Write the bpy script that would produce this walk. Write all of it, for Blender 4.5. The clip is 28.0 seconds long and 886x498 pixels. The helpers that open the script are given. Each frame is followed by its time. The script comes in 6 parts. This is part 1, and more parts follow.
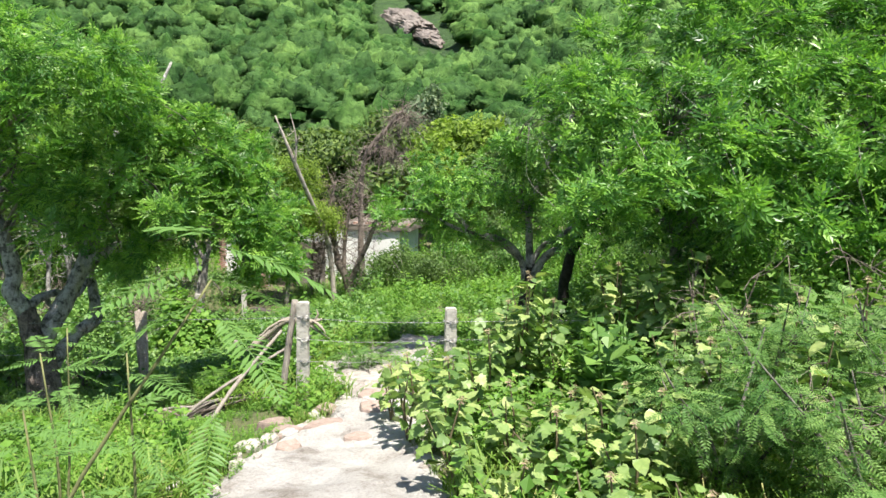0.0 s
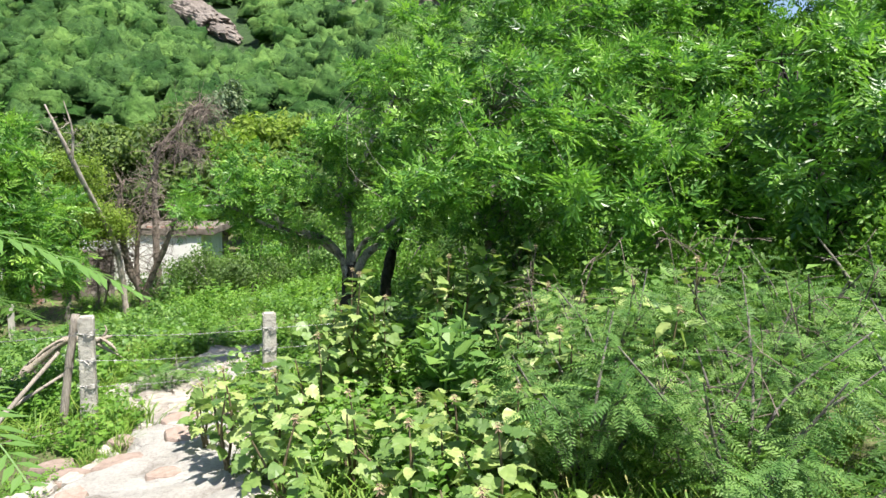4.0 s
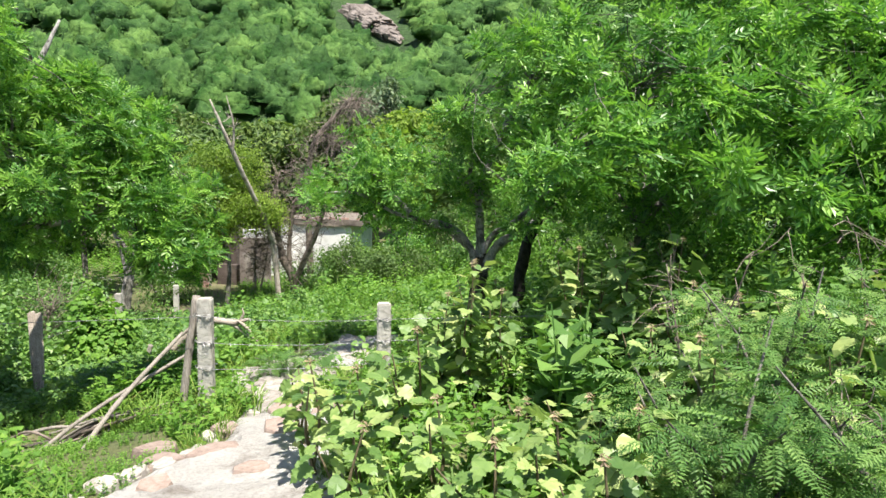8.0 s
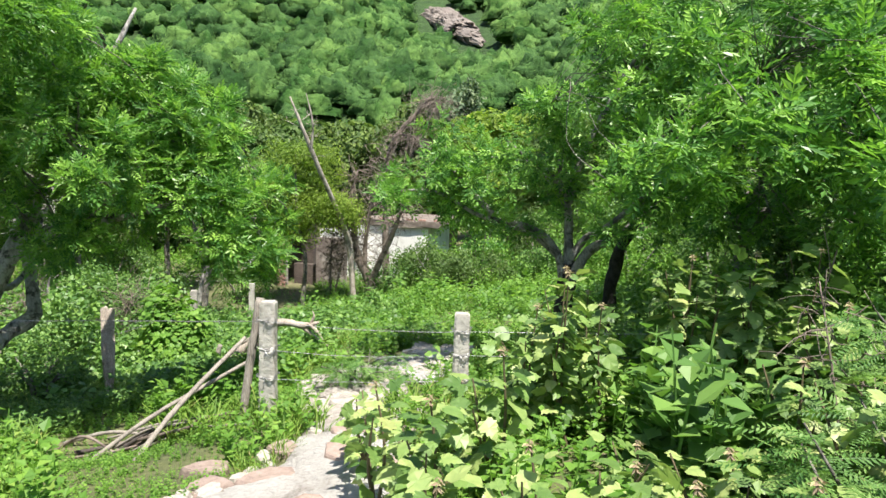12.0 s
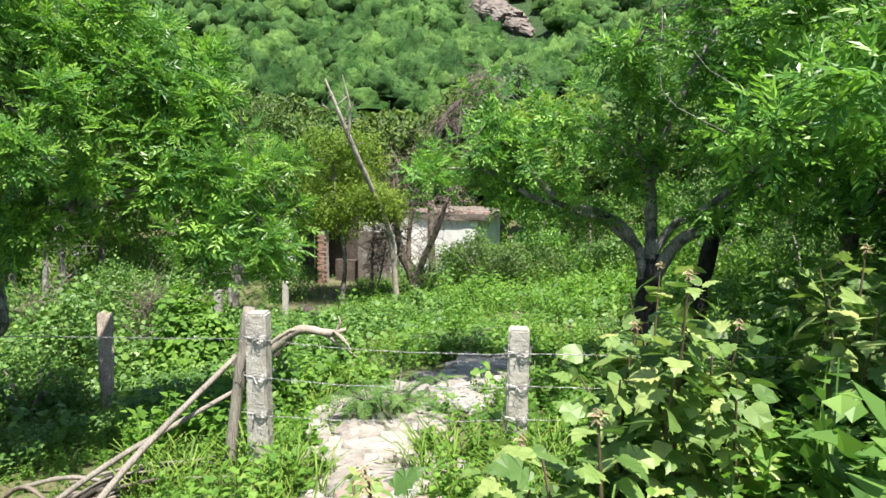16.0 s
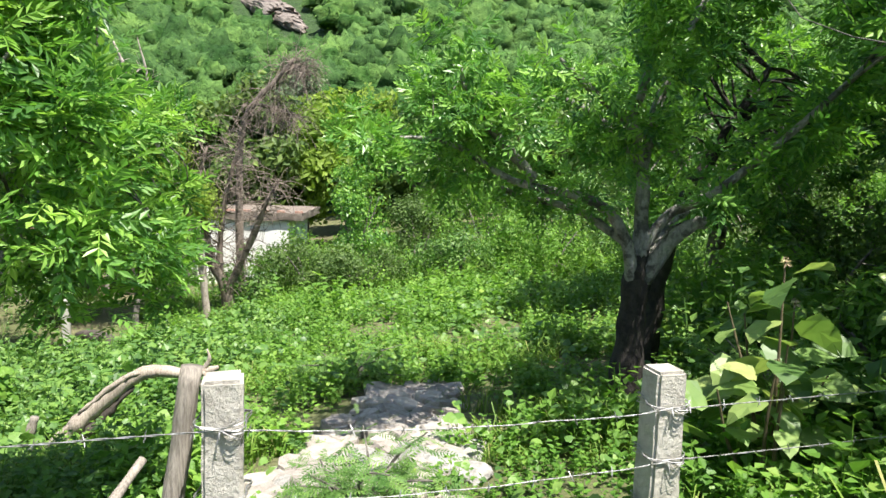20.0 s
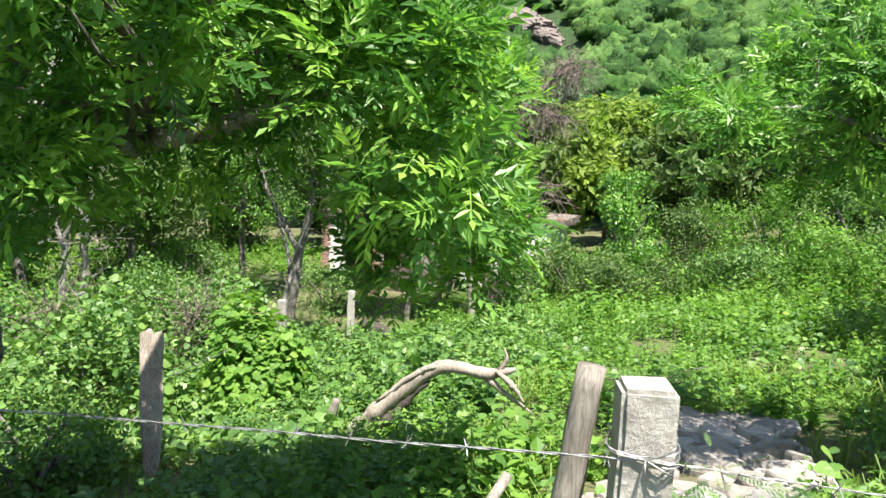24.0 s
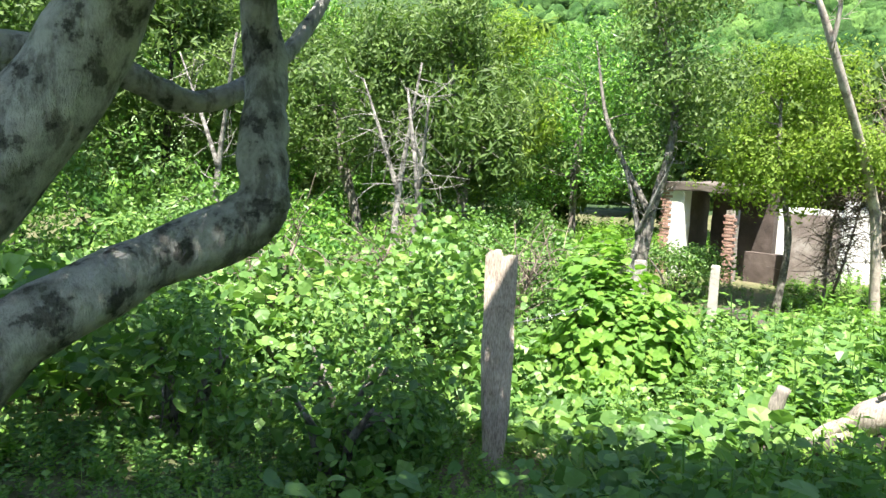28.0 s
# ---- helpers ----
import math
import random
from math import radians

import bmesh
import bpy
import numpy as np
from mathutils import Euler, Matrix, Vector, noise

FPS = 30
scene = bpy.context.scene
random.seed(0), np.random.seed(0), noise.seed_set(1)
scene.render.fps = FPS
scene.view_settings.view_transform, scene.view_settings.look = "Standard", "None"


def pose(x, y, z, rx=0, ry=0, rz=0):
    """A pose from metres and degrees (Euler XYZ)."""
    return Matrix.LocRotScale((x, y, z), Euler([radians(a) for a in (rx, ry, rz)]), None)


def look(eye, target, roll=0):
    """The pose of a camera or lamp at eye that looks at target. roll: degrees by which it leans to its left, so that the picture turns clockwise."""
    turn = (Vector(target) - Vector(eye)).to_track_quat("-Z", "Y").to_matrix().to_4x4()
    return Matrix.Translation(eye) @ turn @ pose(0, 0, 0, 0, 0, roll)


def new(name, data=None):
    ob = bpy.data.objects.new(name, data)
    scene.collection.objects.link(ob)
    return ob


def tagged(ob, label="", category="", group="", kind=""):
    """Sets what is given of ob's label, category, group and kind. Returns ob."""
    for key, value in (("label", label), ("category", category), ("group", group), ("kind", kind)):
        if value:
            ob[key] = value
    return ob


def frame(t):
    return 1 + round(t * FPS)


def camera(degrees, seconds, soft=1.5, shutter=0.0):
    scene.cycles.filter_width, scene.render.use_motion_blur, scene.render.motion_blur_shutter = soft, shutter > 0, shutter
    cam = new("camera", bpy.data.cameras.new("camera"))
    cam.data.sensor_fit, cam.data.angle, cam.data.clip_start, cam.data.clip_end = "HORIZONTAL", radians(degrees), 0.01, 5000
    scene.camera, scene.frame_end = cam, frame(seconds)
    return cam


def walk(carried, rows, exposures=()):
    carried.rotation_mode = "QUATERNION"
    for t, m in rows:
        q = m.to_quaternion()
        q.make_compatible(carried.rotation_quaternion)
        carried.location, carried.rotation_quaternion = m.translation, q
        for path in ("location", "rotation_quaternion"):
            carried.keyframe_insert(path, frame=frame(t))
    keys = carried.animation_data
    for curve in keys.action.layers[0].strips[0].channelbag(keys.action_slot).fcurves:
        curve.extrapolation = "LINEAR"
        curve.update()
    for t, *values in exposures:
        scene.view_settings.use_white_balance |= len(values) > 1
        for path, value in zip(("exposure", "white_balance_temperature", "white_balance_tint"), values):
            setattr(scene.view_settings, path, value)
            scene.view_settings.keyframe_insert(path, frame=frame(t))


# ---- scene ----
cam = camera(66.2, 28.0)
PATH = [
    (0, (0.689, -0.077, 1.703), (0.37, 1.883, 1.46), 1.4),
    (0.5, (0.731, -0.009, 1.702), (0.671, 1.977, 1.47), 0.7),
    (1, (0.758, 0.085, 1.698), (0.855, 2.069, 1.472), 1.3),
    (1.5, (0.723, 0.146, 1.684), (0.843, 2.131, 1.469), 1.3),
    (2, (0.695, 0.24, 1.678), (0.829, 2.224, 1.463), 1.4),
    (2.5, (0.601, 0.288, 1.657), (0.768, 2.268, 1.428), 1.8),
    (3, (0.513, 0.332, 1.625), (0.739, 2.308, 1.412), 1.9),
    (3.5, (0.476, 0.377, 1.597), (0.705, 2.351, 1.378), 1.2),
    (5.5, (0.707, 0.694, 1.499), (0.978, 2.663, 1.272), 2.1),
    (6, (0.638, 0.709, 1.522), (0.824, 2.688, 1.301), 2.0),
    (6.5, (0.589, 0.673, 1.535), (0.685, 2.659, 1.314), 2.0),
    (7, (0.591, 0.723, 1.524), (0.694, 2.707, 1.293), 1.7),
    (7.5, (0.666, 0.879, 1.481), (0.619, 2.864, 1.239), 0.9),
    (8, (0.801, 1.048, 1.437), (0.591, 3.022, 1.194), 1.3),
    (8.5, (0.798, 1.115, 1.424), (0.548, 3.085, 1.189), 1.7),
    (9, (0.706, 1.145, 1.442), (0.473, 3.117, 1.203), 2.0),
    (9.5, (0.685, 1.13, 1.451), (0.48, 3.107, 1.227), 1.7),
    (10, (0.701, 1.164, 1.444), (0.5, 3.141, 1.214), 1.4),
    (10.5, (0.696, 1.298, 1.408), (0.487, 3.272, 1.162), 1.6),
    (11, (0.707, 1.442, 1.378), (0.454, 3.412, 1.138), 1.3),
    (11.5, (0.73, 1.657, 1.372), (0.391, 3.613, 1.131), 1.5),
    (12, (0.637, 1.709, 1.358), (0.207, 3.647, 1.119), 2.0),
    (12.5, (0.479, 1.793, 1.369), (0.021, 3.724, 1.117), 1.9),
    (14.5, (0.295, 2.479, 1.289), (-0.165, 4.41, 1.047), 1.5),
    (15, (0.279, 2.678, 1.301), (-0.184, 4.608, 1.057), 2.0),
    (15.5, (0.272, 2.865, 1.224), (-0.15, 4.805, 0.981), 1.3),
    (16, (0.328, 3.161, 1.157), (-0.245, 5.06, 0.899), 1.0),
    (16.5, (0.134, 3.347, 1.117), (-0.519, 5.222, 0.872), 1.5),
    (17, (-0.067, 3.52, 1.126), (-0.718, 5.394, 0.868), 1.5),
    (17.5, (-0.313, 3.782, 1.063), (-1.027, 5.634, 0.817), 1.4),
    (18, (-0.602, 3.956, 1.051), (-1.301, 5.813, 0.802), 1.6),
    (18.5, (-0.866, 4.029, 1.021), (-1.463, 5.922, 0.776), 1.7),
    (19, (-1.072, 4.227, 0.949), (-1.443, 6.179, 0.719), 1.5),
    (19.5, (-1.182, 4.466, 0.89), (-1.479, 6.429, 0.649), 1.6),
    (20, (-1.338, 4.623, 0.891), (-1.246, 6.607, 0.658), 2.0),
    (20.5, (-1.454, 4.606, 0.962), (-0.888, 6.513, 0.754), 2.2),
    (22.5, (-1.515, 5.047, 0.812), (-1.4, 7.03, 0.575), 2.0),
    (23, (-1.708, 5.068, 0.632), (-1.85, 7.051, 0.411), 3.2),
    (23.5, (-1.845, 5.12, 0.586), (-2.279, 7.06, 0.361), 2.8),
    (24, (-1.912, 5.158, 0.674), (-2.519, 7.051, 0.451), 2.6),
    (24.5, (-1.976, 5.334, 0.423), (-2.672, 7.194, 0.188), 2.9),
    (25, (-2.293, 5.627, 0.252), (-3.147, 7.416, -0.017), 3.2),
    (25.5, (-2.674, 5.76, 0.136), (-3.854, 7.352, -0.136), 1.9),
    (26, (-2.986, 5.917, 0.008), (-4.424, 7.276, -0.285), 1.7),
    (26.5, (-3.11, 5.993, -0.081), (-4.579, 7.32, -0.365), 2.0),
    (27, (-3.298, 6.148, -0.169), (-4.761, 7.486, -0.433), 1.3),
    (27.5, (-3.371, 6.367, -0.216), (-4.84, 7.698, -0.481), 1.1),
    (28, (-3.339, 6.535, -0.166), (-4.702, 7.976, -0.42), 2.1),
]
walk(cam, [(t, look(eye, target, roll)) for t, eye, target, roll in PATH], [(0, 1.2), (17, 1.22), (19, 1.3), (23, 1.45), (24.5, 1.45), (25.5, 1.65), (26.5, 1.9), (28, 2.0)])

# ---- world, sun ----
SUN_AZ, SUN_EL = 142.0, 67.0      # azimuth from +y towards +x, elevation
world = bpy.data.worlds.new("world")
scene.world = world
world.use_nodes = True
_wn = world.node_tree
_sky = _wn.nodes.new("ShaderNodeTexSky")
_sky.sky_type = "NISHITA"
_sky.sun_disc = False
_sky.sun_elevation = radians(SUN_EL)
_sky.sun_rotation = radians(SUN_AZ)
_wn.links.new(_sky.outputs[0], _wn.nodes["Background"].inputs[0])
_wn.nodes["Background"].inputs[1].default_value = 0.085
sun_way = Vector((math.sin(radians(SUN_AZ)) * math.cos(radians(SUN_EL)), math.cos(radians(SUN_AZ)) * math.cos(radians(SUN_EL)), math.sin(radians(SUN_EL))))
sun = new("sun", bpy.data.lights.new("sun", "SUN"))
sun.data.energy, sun.data.angle, sun.data.color = 5.0, radians(0.53), (1.0, 0.95, 0.86)
sun.matrix_world = look(sun_way * 50, (0, 0, 0))

# ---- materials ----


def mat(name):
    m = bpy.data.materials.new(name)
    m.use_nodes = True
    return m, m.node_tree.nodes, m.node_tree.links, m.node_tree.nodes["Principled BSDF"]


def ramp(nodes, links, source, stops):
    r = nodes.new("ShaderNodeValToRGB")
    while len(r.color_ramp.elements) < len(stops):
        r.color_ramp.elements.new(0.5)
    for e, (p, c) in zip(r.color_ramp.elements, stops):
        e.position, e.color = p, (*c, 1)
    links.new(source, r.inputs[0])
    return r.outputs[0]


def tex(nodes, links, scale, detail=4.0, rough=0.55, stretch=None, kind="noise"):
    co = nodes.new("ShaderNodeTexCoord")
    src = co.outputs["Object"]
    if stretch:
        mp = nodes.new("ShaderNodeMapping")
        mp.inputs["Scale"].default_value = stretch
        links.new(src, mp.inputs[0])
        src = mp.outputs[0]
    if kind == "noise":
        n = nodes.new("ShaderNodeTexNoise")
        n.inputs["Detail"].default_value, n.inputs["Roughness"].default_value = detail, rough
    else:
        n = nodes.new("ShaderNodeTexVoronoi")
        n.feature = kind
    n.inputs["Scale"].default_value = scale
    links.new(src, n.inputs["Vector"])
    return n.outputs[0]


def mix(nodes, links, fac, a, b, mode="MIX"):
    m = nodes.new("ShaderNodeMix")
    m.data_type, m.blend_type = "RGBA", mode
    for s, v in ((m.inputs[0], fac), (m.inputs[6], a), (m.inputs[7], b)):
        if isinstance(v, (int, float)):
            s.default_value = v
        elif isinstance(v, tuple):
            s.default_value = (*v, 1)
        else:
            links.new(v, s)
    return m.outputs[2]


def bump(nodes, links, bsdf, height, strength=0.4, dist=0.01):
    b = nodes.new("ShaderNodeBump")
    b.inputs["Strength"].default_value, b.inputs["Distance"].default_value = strength, dist
    links.new(height, b.inputs["Height"])
    links.new(b.outputs[0], bsdf.inputs["Normal"])


def leaf_mat(name, dark, mid, light, gloss=0.5, through_light=0.4, patch=0.6, dry=None, single=False, relief=0.0, shine=0.28, vary=0.27, sharp=0.2):
    m, n, l, b = mat(name)
    geo = n.new("ShaderNodeNewGeometry")
    c = ramp(n, l, n.new("ShaderNodeObjectInfo").outputs["Random"] if single else geo.outputs["Random Per Island"], [(0.0, dark), (0.45, mid), (0.93, light), (1.0, dry or light)])
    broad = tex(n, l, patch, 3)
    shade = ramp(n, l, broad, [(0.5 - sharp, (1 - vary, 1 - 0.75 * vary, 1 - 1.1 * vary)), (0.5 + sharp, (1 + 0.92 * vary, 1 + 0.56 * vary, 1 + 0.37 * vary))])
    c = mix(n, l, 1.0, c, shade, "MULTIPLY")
    l.new(c, b.inputs["Base Color"])
    b.inputs["Roughness"].default_value = gloss
    b.inputs["Specular IOR Level"].default_value = shine
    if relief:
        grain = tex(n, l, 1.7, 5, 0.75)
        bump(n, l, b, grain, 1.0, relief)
        # shade of the relief put into the colour: hollows darker, humps lighter
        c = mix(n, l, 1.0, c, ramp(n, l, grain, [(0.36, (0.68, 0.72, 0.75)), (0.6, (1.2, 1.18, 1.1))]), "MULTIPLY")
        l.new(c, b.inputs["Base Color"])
    t = n.new("ShaderNodeBsdfTranslucent")
    tc = mix(n, l, 1.0, c, (1.2, 1.35, 0.75), "MULTIPLY")
    l.new(tc, t.inputs[0])
    mx = n.new("ShaderNodeMixShader")
    mx.inputs[0].default_value = through_light
    l.new(b.outputs[0], mx.inputs[1])
    l.new(t.outputs[0], mx.inputs[2])
    l.new(mx.outputs[0], n["Material Output"].inputs[0])
    return m


def bark_mat(name, dark, light, patch_scale=9.0, crack=14.0, moss=None, strength=0.6, plates=0.0, bare=0.0):
    m, n, l, b = mat(name)
    fine = tex(n, l, 38.0, 5, 0.65)
    big = tex(n, l, patch_scale, 5, 0.62)
    c = ramp(n, l, big, [(0.43 - bare, dark), (0.475 - bare, tuple(a * 0.3 + q * 0.6 for a, q in zip(dark, light))), (0.6 - bare, light)])
    c = mix(n, l, 0.25, c, ramp(n, l, fine, [(0.3, dark), (0.6, light)]))
    if moss:
        c = mix(n, l, ramp(n, l, tex(n, l, 5.0, 4), [(0.55, (0, 0, 0)), (0.66, (0.8, 0.8, 0.8))]), c, moss)
    l.new(c, b.inputs["Base Color"])
    b.inputs["Roughness"].default_value = 0.85
    ridge = tex(n, l, crack, 7, 0.72, (1, 1, 0.4))
    c = mix(n, l, 0.75 * min(strength, 1.0), c, ramp(n, l, ridge, [(0.4, (0.14, 0.12, 0.1)), (0.5, (1, 1, 1))]), "MULTIPLY")
    if plates:
        co, wn, ad, vo = n.new("ShaderNodeTexCoord"), n.new("ShaderNodeTexNoise"), n.new("ShaderNodeVectorMath"), n.new("ShaderNodeTexVoronoi")
        wn.inputs["Scale"].default_value, wn.inputs["Detail"].default_value = 9.0, 5
        l.new(co.outputs["Object"], wn.inputs["Vector"])
        ad.operation = "MULTIPLY_ADD"
        l.new(wn.outputs["Color"], ad.inputs[0])
        ad.inputs[1].default_value = (0.3, 0.3, 0.2)
        l.new(co.outputs["Object"], ad.inputs[2])
        mp = n.new("ShaderNodeMapping")
        mp.inputs["Scale"].default_value = (0.8, 0.8, 1.7)
        l.new(ad.outputs[0], mp.inputs[0])
        vo.feature = "DISTANCE_TO_EDGE"
        vo.inputs["Scale"].default_value = plates
        l.new(mp.outputs[0], vo.inputs["Vector"])
        edge = ramp(n, l, vo.outputs[0], [(0.0, (0.3, 0.26, 0.24)), (0.05, (0.75, 0.73, 0.72)), (0.25, (1.1, 1.08, 1.06))])
        rub = ramp(n, l, tex(n, l, 7.0, 5, 0.7), [(0.36, (0.0, 0.0, 0.0)), (0.56, (0.8, 0.8, 0.8))])
        c = mix(n, l, rub, c, mix(n, l, 1.0, c, edge, "MULTIPLY"))
        ridge = mix(n, l, 0.6, ridge, mix(n, l, rub, ridge, edge))
    l.new(c, b.inputs["Base Color"])
    bump(n, l, b, ridge, min(1.0, strength), 0.06 + 0.08 * (strength > 0.95))
    return m


def stone_mat(name, stops, scale=6.0, strength=0.5, rough=0.85, dist=0.02, fine_scale=55.0):
    m, n, l, b = mat(name)
    oi = n.new("ShaderNodeObjectInfo")
    c = ramp(n, l, tex(n, l, scale, 6, 0.65), stops)
    v = ramp(n, l, oi.outputs["Random"], [(0.0, (0.78, 0.76, 0.74)), (1.0, (1.12, 1.1, 1.06))])
    c = mix(n, l, 1.0, c, v, "MULTIPLY")
    fine = tex(n, l, fine_scale, 6, 0.7)
    c = mix(n, l, 0.25, c, ramp(n, l, fine, [(0.3, tuple(q * 0.5 for q in stops[0][1])), (0.7, stops[-1][1])]))
    l.new(c, b.inputs["Base Color"])
    b.inputs["Roughness"].default_value = rough
    bump(n, l, b, fine, strength, dist)
    return m


def dry_mat(name, dark, light, rough=0.8):
    m, n, l, b = mat(name)
    grain = tex(n, l, 22.0, 6, 0.7, (6, 6, 0.6))
    c = ramp(n, l, grain, [(0.32, dark), (0.6, light)])
    c = mix(n, l, 0.3, c, ramp(n, l, tex(n, l, 6.0, 4), [(0.35, dark), (0.65, light)]))
    l.new(c, b.inputs["Base Color"])
    b.inputs["Roughness"].default_value = rough
    bump(n, l, b, grain, 0.6, 0.012)
    return m


LEAF_TREE = leaf_mat("leaf_tree", (0.055, 0.15, 0.04), (0.13, 0.285, 0.06), (0.25, 0.43, 0.085), 0.36, 0.44, 1.6, shine=0.36)
LEAF_RIGHT = leaf_mat("leaf_dark_tree", (0.04, 0.12, 0.028), (0.1, 0.235, 0.045), (0.22, 0.42, 0.065), 0.4, 0.36, shine=0.45)
LEAF_OLIVE = leaf_mat("leaf_olive", (0.045, 0.085, 0.022), (0.085, 0.145, 0.036), (0.15, 0.22, 0.055), 0.55, 0.3, 0.4)
LEAF_THIN = leaf_mat("leaf_thin_tree", (0.05, 0.14, 0.034), (0.12, 0.275, 0.058), (0.24, 0.43, 0.08), 0.36, 0.38, 1.6, shine=0.36)
LEAF_VINE = leaf_mat("leaf_vine", (0.065, 0.145, 0.04), (0.11, 0.225, 0.055), (0.19, 0.32, 0.08), 0.45, 0.34, 0.9, vary=0.32, shine=0.4)
LEAF_HERB = leaf_mat("leaf_herb", (0.1, 0.215, 0.042), (0.14, 0.28, 0.05), (0.195, 0.35, 0.065), 0.5, 0.42, 0.7, (0.24, 0.35, 0.08), vary=0.34)
LEAF_BROAD = leaf_mat("leaf_broad", (0.085, 0.165, 0.045), (0.18, 0.285, 0.08), (0.37, 0.45, 0.17), 0.46, 0.32, 1.5, (0.36, 0.4, 0.16), True, shine=0.45)
LEAF_FEATHER = leaf_mat("leaf_feather", (0.055, 0.14, 0.035), (0.115, 0.23, 0.06), (0.2, 0.33, 0.095), 0.5, 0.34, 1.2)
LEAF_YELLOW = leaf_mat("leaf_yellow_tree", (0.116, 0.188, 0.033), (0.184, 0.278, 0.047), (0.28, 0.388, 0.067), 0.6, 0.45, 0.3)
LEAF_AIRY = leaf_mat("leaf_airy", (0.07, 0.125, 0.04), (0.1, 0.168, 0.05), (0.145, 0.225, 0.066), 0.5, 0.38, 0.8)
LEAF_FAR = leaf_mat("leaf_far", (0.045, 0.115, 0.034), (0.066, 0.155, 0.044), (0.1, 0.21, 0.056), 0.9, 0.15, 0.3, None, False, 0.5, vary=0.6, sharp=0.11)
LEAF_GREY = leaf_mat("leaf_grey_tree", (0.0989, 0.152, 0.0894), (0.141, 0.209, 0.122), (0.212, 0.268, 0.163), 0.65, 0.25, 0.3)
GRASS = leaf_mat("grass", (0.08, 0.16, 0.025), (0.13, 0.235, 0.035), (0.2, 0.3, 0.06), 0.6, 0.3, 1.3, (0.34, 0.31, 0.13))
BARK_PALE = bark_mat("bark_pale_patched", (0.018, 0.016, 0.013), (0.46, 0.44, 0.4), 12.0, 14.0, (0.1, 0.1, 0.06), 0.85, bare=0.035)
BARK_ROUGH = bark_mat("bark_rough_brown", (0.09, 0.07, 0.06), (0.4, 0.325, 0.285), 6.0, 13.0, None, 1.0, 19.0)
BARK_DARK = bark_mat("bark_dark", (0.012, 0.01, 0.009), (0.045, 0.037, 0.032), 12.0, 18.0, None, 0.9)
BARK_GREY = bark_mat("bark_grey", (0.05, 0.045, 0.038), (0.24, 0.22, 0.19), 10.0, 22.0, None, 0.6)
BARK_LIMB = bark_mat("bark_grey_limb", (0.055, 0.05, 0.045), (0.36, 0.34, 0.31), 9.0, 20.0, None, 0.65)
BARK_SNAG = bark_mat("bark_snag_pale", (0.16, 0.13, 0.11), (0.46, 0.4, 0.34), 7.0, 20.0, None, 0.4, bare=0.04)
TWIG = bark_mat("twig_dead", (0.08, 0.06, 0.048), (0.25, 0.2, 0.165), 8.0, 20.0, None, 0.3)
STEM = bark_mat("stem_green", (0.08, 0.1, 0.03), (0.2, 0.2, 0.08), 8.0, 20.0, None, 0.2)
DRYWOOD = dry_mat("bleached_wood", (0.11, 0.08, 0.06), (0.52, 0.45, 0.38))
CHARRED = dry_mat("charred_wood", (0.018, 0.015, 0.013), (0.1, 0.08, 0.07))
GREYWOOD = dry_mat("grey_weathered_wood", (0.09, 0.075, 0.06), (0.36, 0.32, 0.275))
CONCRETE = stone_mat("concrete_pitted", [(0.3, (0.27, 0.25, 0.22)), (0.5, (0.43, 0.41, 0.37)), (0.7, (0.52, 0.5, 0.465))], 9.0, 0.7, 0.9, 0.02, 40.0)
LIMESTONE = stone_mat("pale_stone", [(0.3, (0.26, 0.22, 0.19)), (0.5, (0.42, 0.38, 0.34)), (0.72, (0.52, 0.5, 0.47))], 3.0, 0.5)
FLAG = stone_mat("grey_flagstone", [(0.3, (0.2, 0.17, 0.15)), (0.5, (0.36, 0.325, 0.3)), (0.72, (0.47, 0.44, 0.41))], 4.0, 0.7)
REDSTONE = stone_mat("reddish_flat_stone", [(0.3, (0.2, 0.14, 0.115)), (0.5, (0.36, 0.27, 0.23)), (0.72, (0.46, 0.38, 0.34))], 5.0, 0.6)
BOULDER = stone_mat("grey_boulder", [(0.3, (0.16, 0.155, 0.15)), (0.5, (0.34, 0.33, 0.32)), (0.72, (0.5, 0.49, 0.48))], 5.0, 0.6)
CLIFF = stone_mat("cliff_rock", [(0.32, (0.12, 0.1, 0.09)), (0.5, (0.26, 0.22, 0.195)), (0.7, (0.36, 0.315, 0.285))], 0.25, 1.0, 0.9, 0.8, 1.2)
PLASTER = stone_mat("white_plaster", [(0.28, (0.58, 0.56, 0.53)), (0.4, (0.8, 0.8, 0.79)), (0.7, (0.86, 0.86, 0.86))], 1.6, 0.2)
PLASTER_OLD = stone_mat("stained_plaster", [(0.3, (0.11, 0.08, 0.07)), (0.5, (0.24, 0.19, 0.17)), (0.68, (0.5, 0.46, 0.43))], 1.8, 0.4)
# dark brown that puts the shade under the roof into the walls' colour
PLASTER_SHADE = stone_mat("shade_brown_plaster", [(0.3, (0.04, 0.03, 0.026)), (0.5, (0.09, 0.068, 0.058)), (0.68, (0.17, 0.135, 0.12))], 1.8, 0.4)
PLASTER_TEAL = stone_mat("pale_teal_plaster", [(0.3, (0.33, 0.42, 0.41)), (0.5, (0.48, 0.58, 0.57)), (0.7, (0.62, 0.68, 0.67))], 1.5, 0.3)
SLAB = stone_mat("roof_slab_concrete", [(0.3, (0.07, 0.055, 0.045)), (0.5, (0.16, 0.13, 0.11)), (0.7, (0.26, 0.23, 0.2))], 3.0, 0.6)
BRICK = stone_mat("red_brick", [(0.3, (0.26, 0.12, 0.09)), (0.5, (0.4, 0.22, 0.17)), (0.7, (0.54, 0.4, 0.34))], 9.0, 0.4)
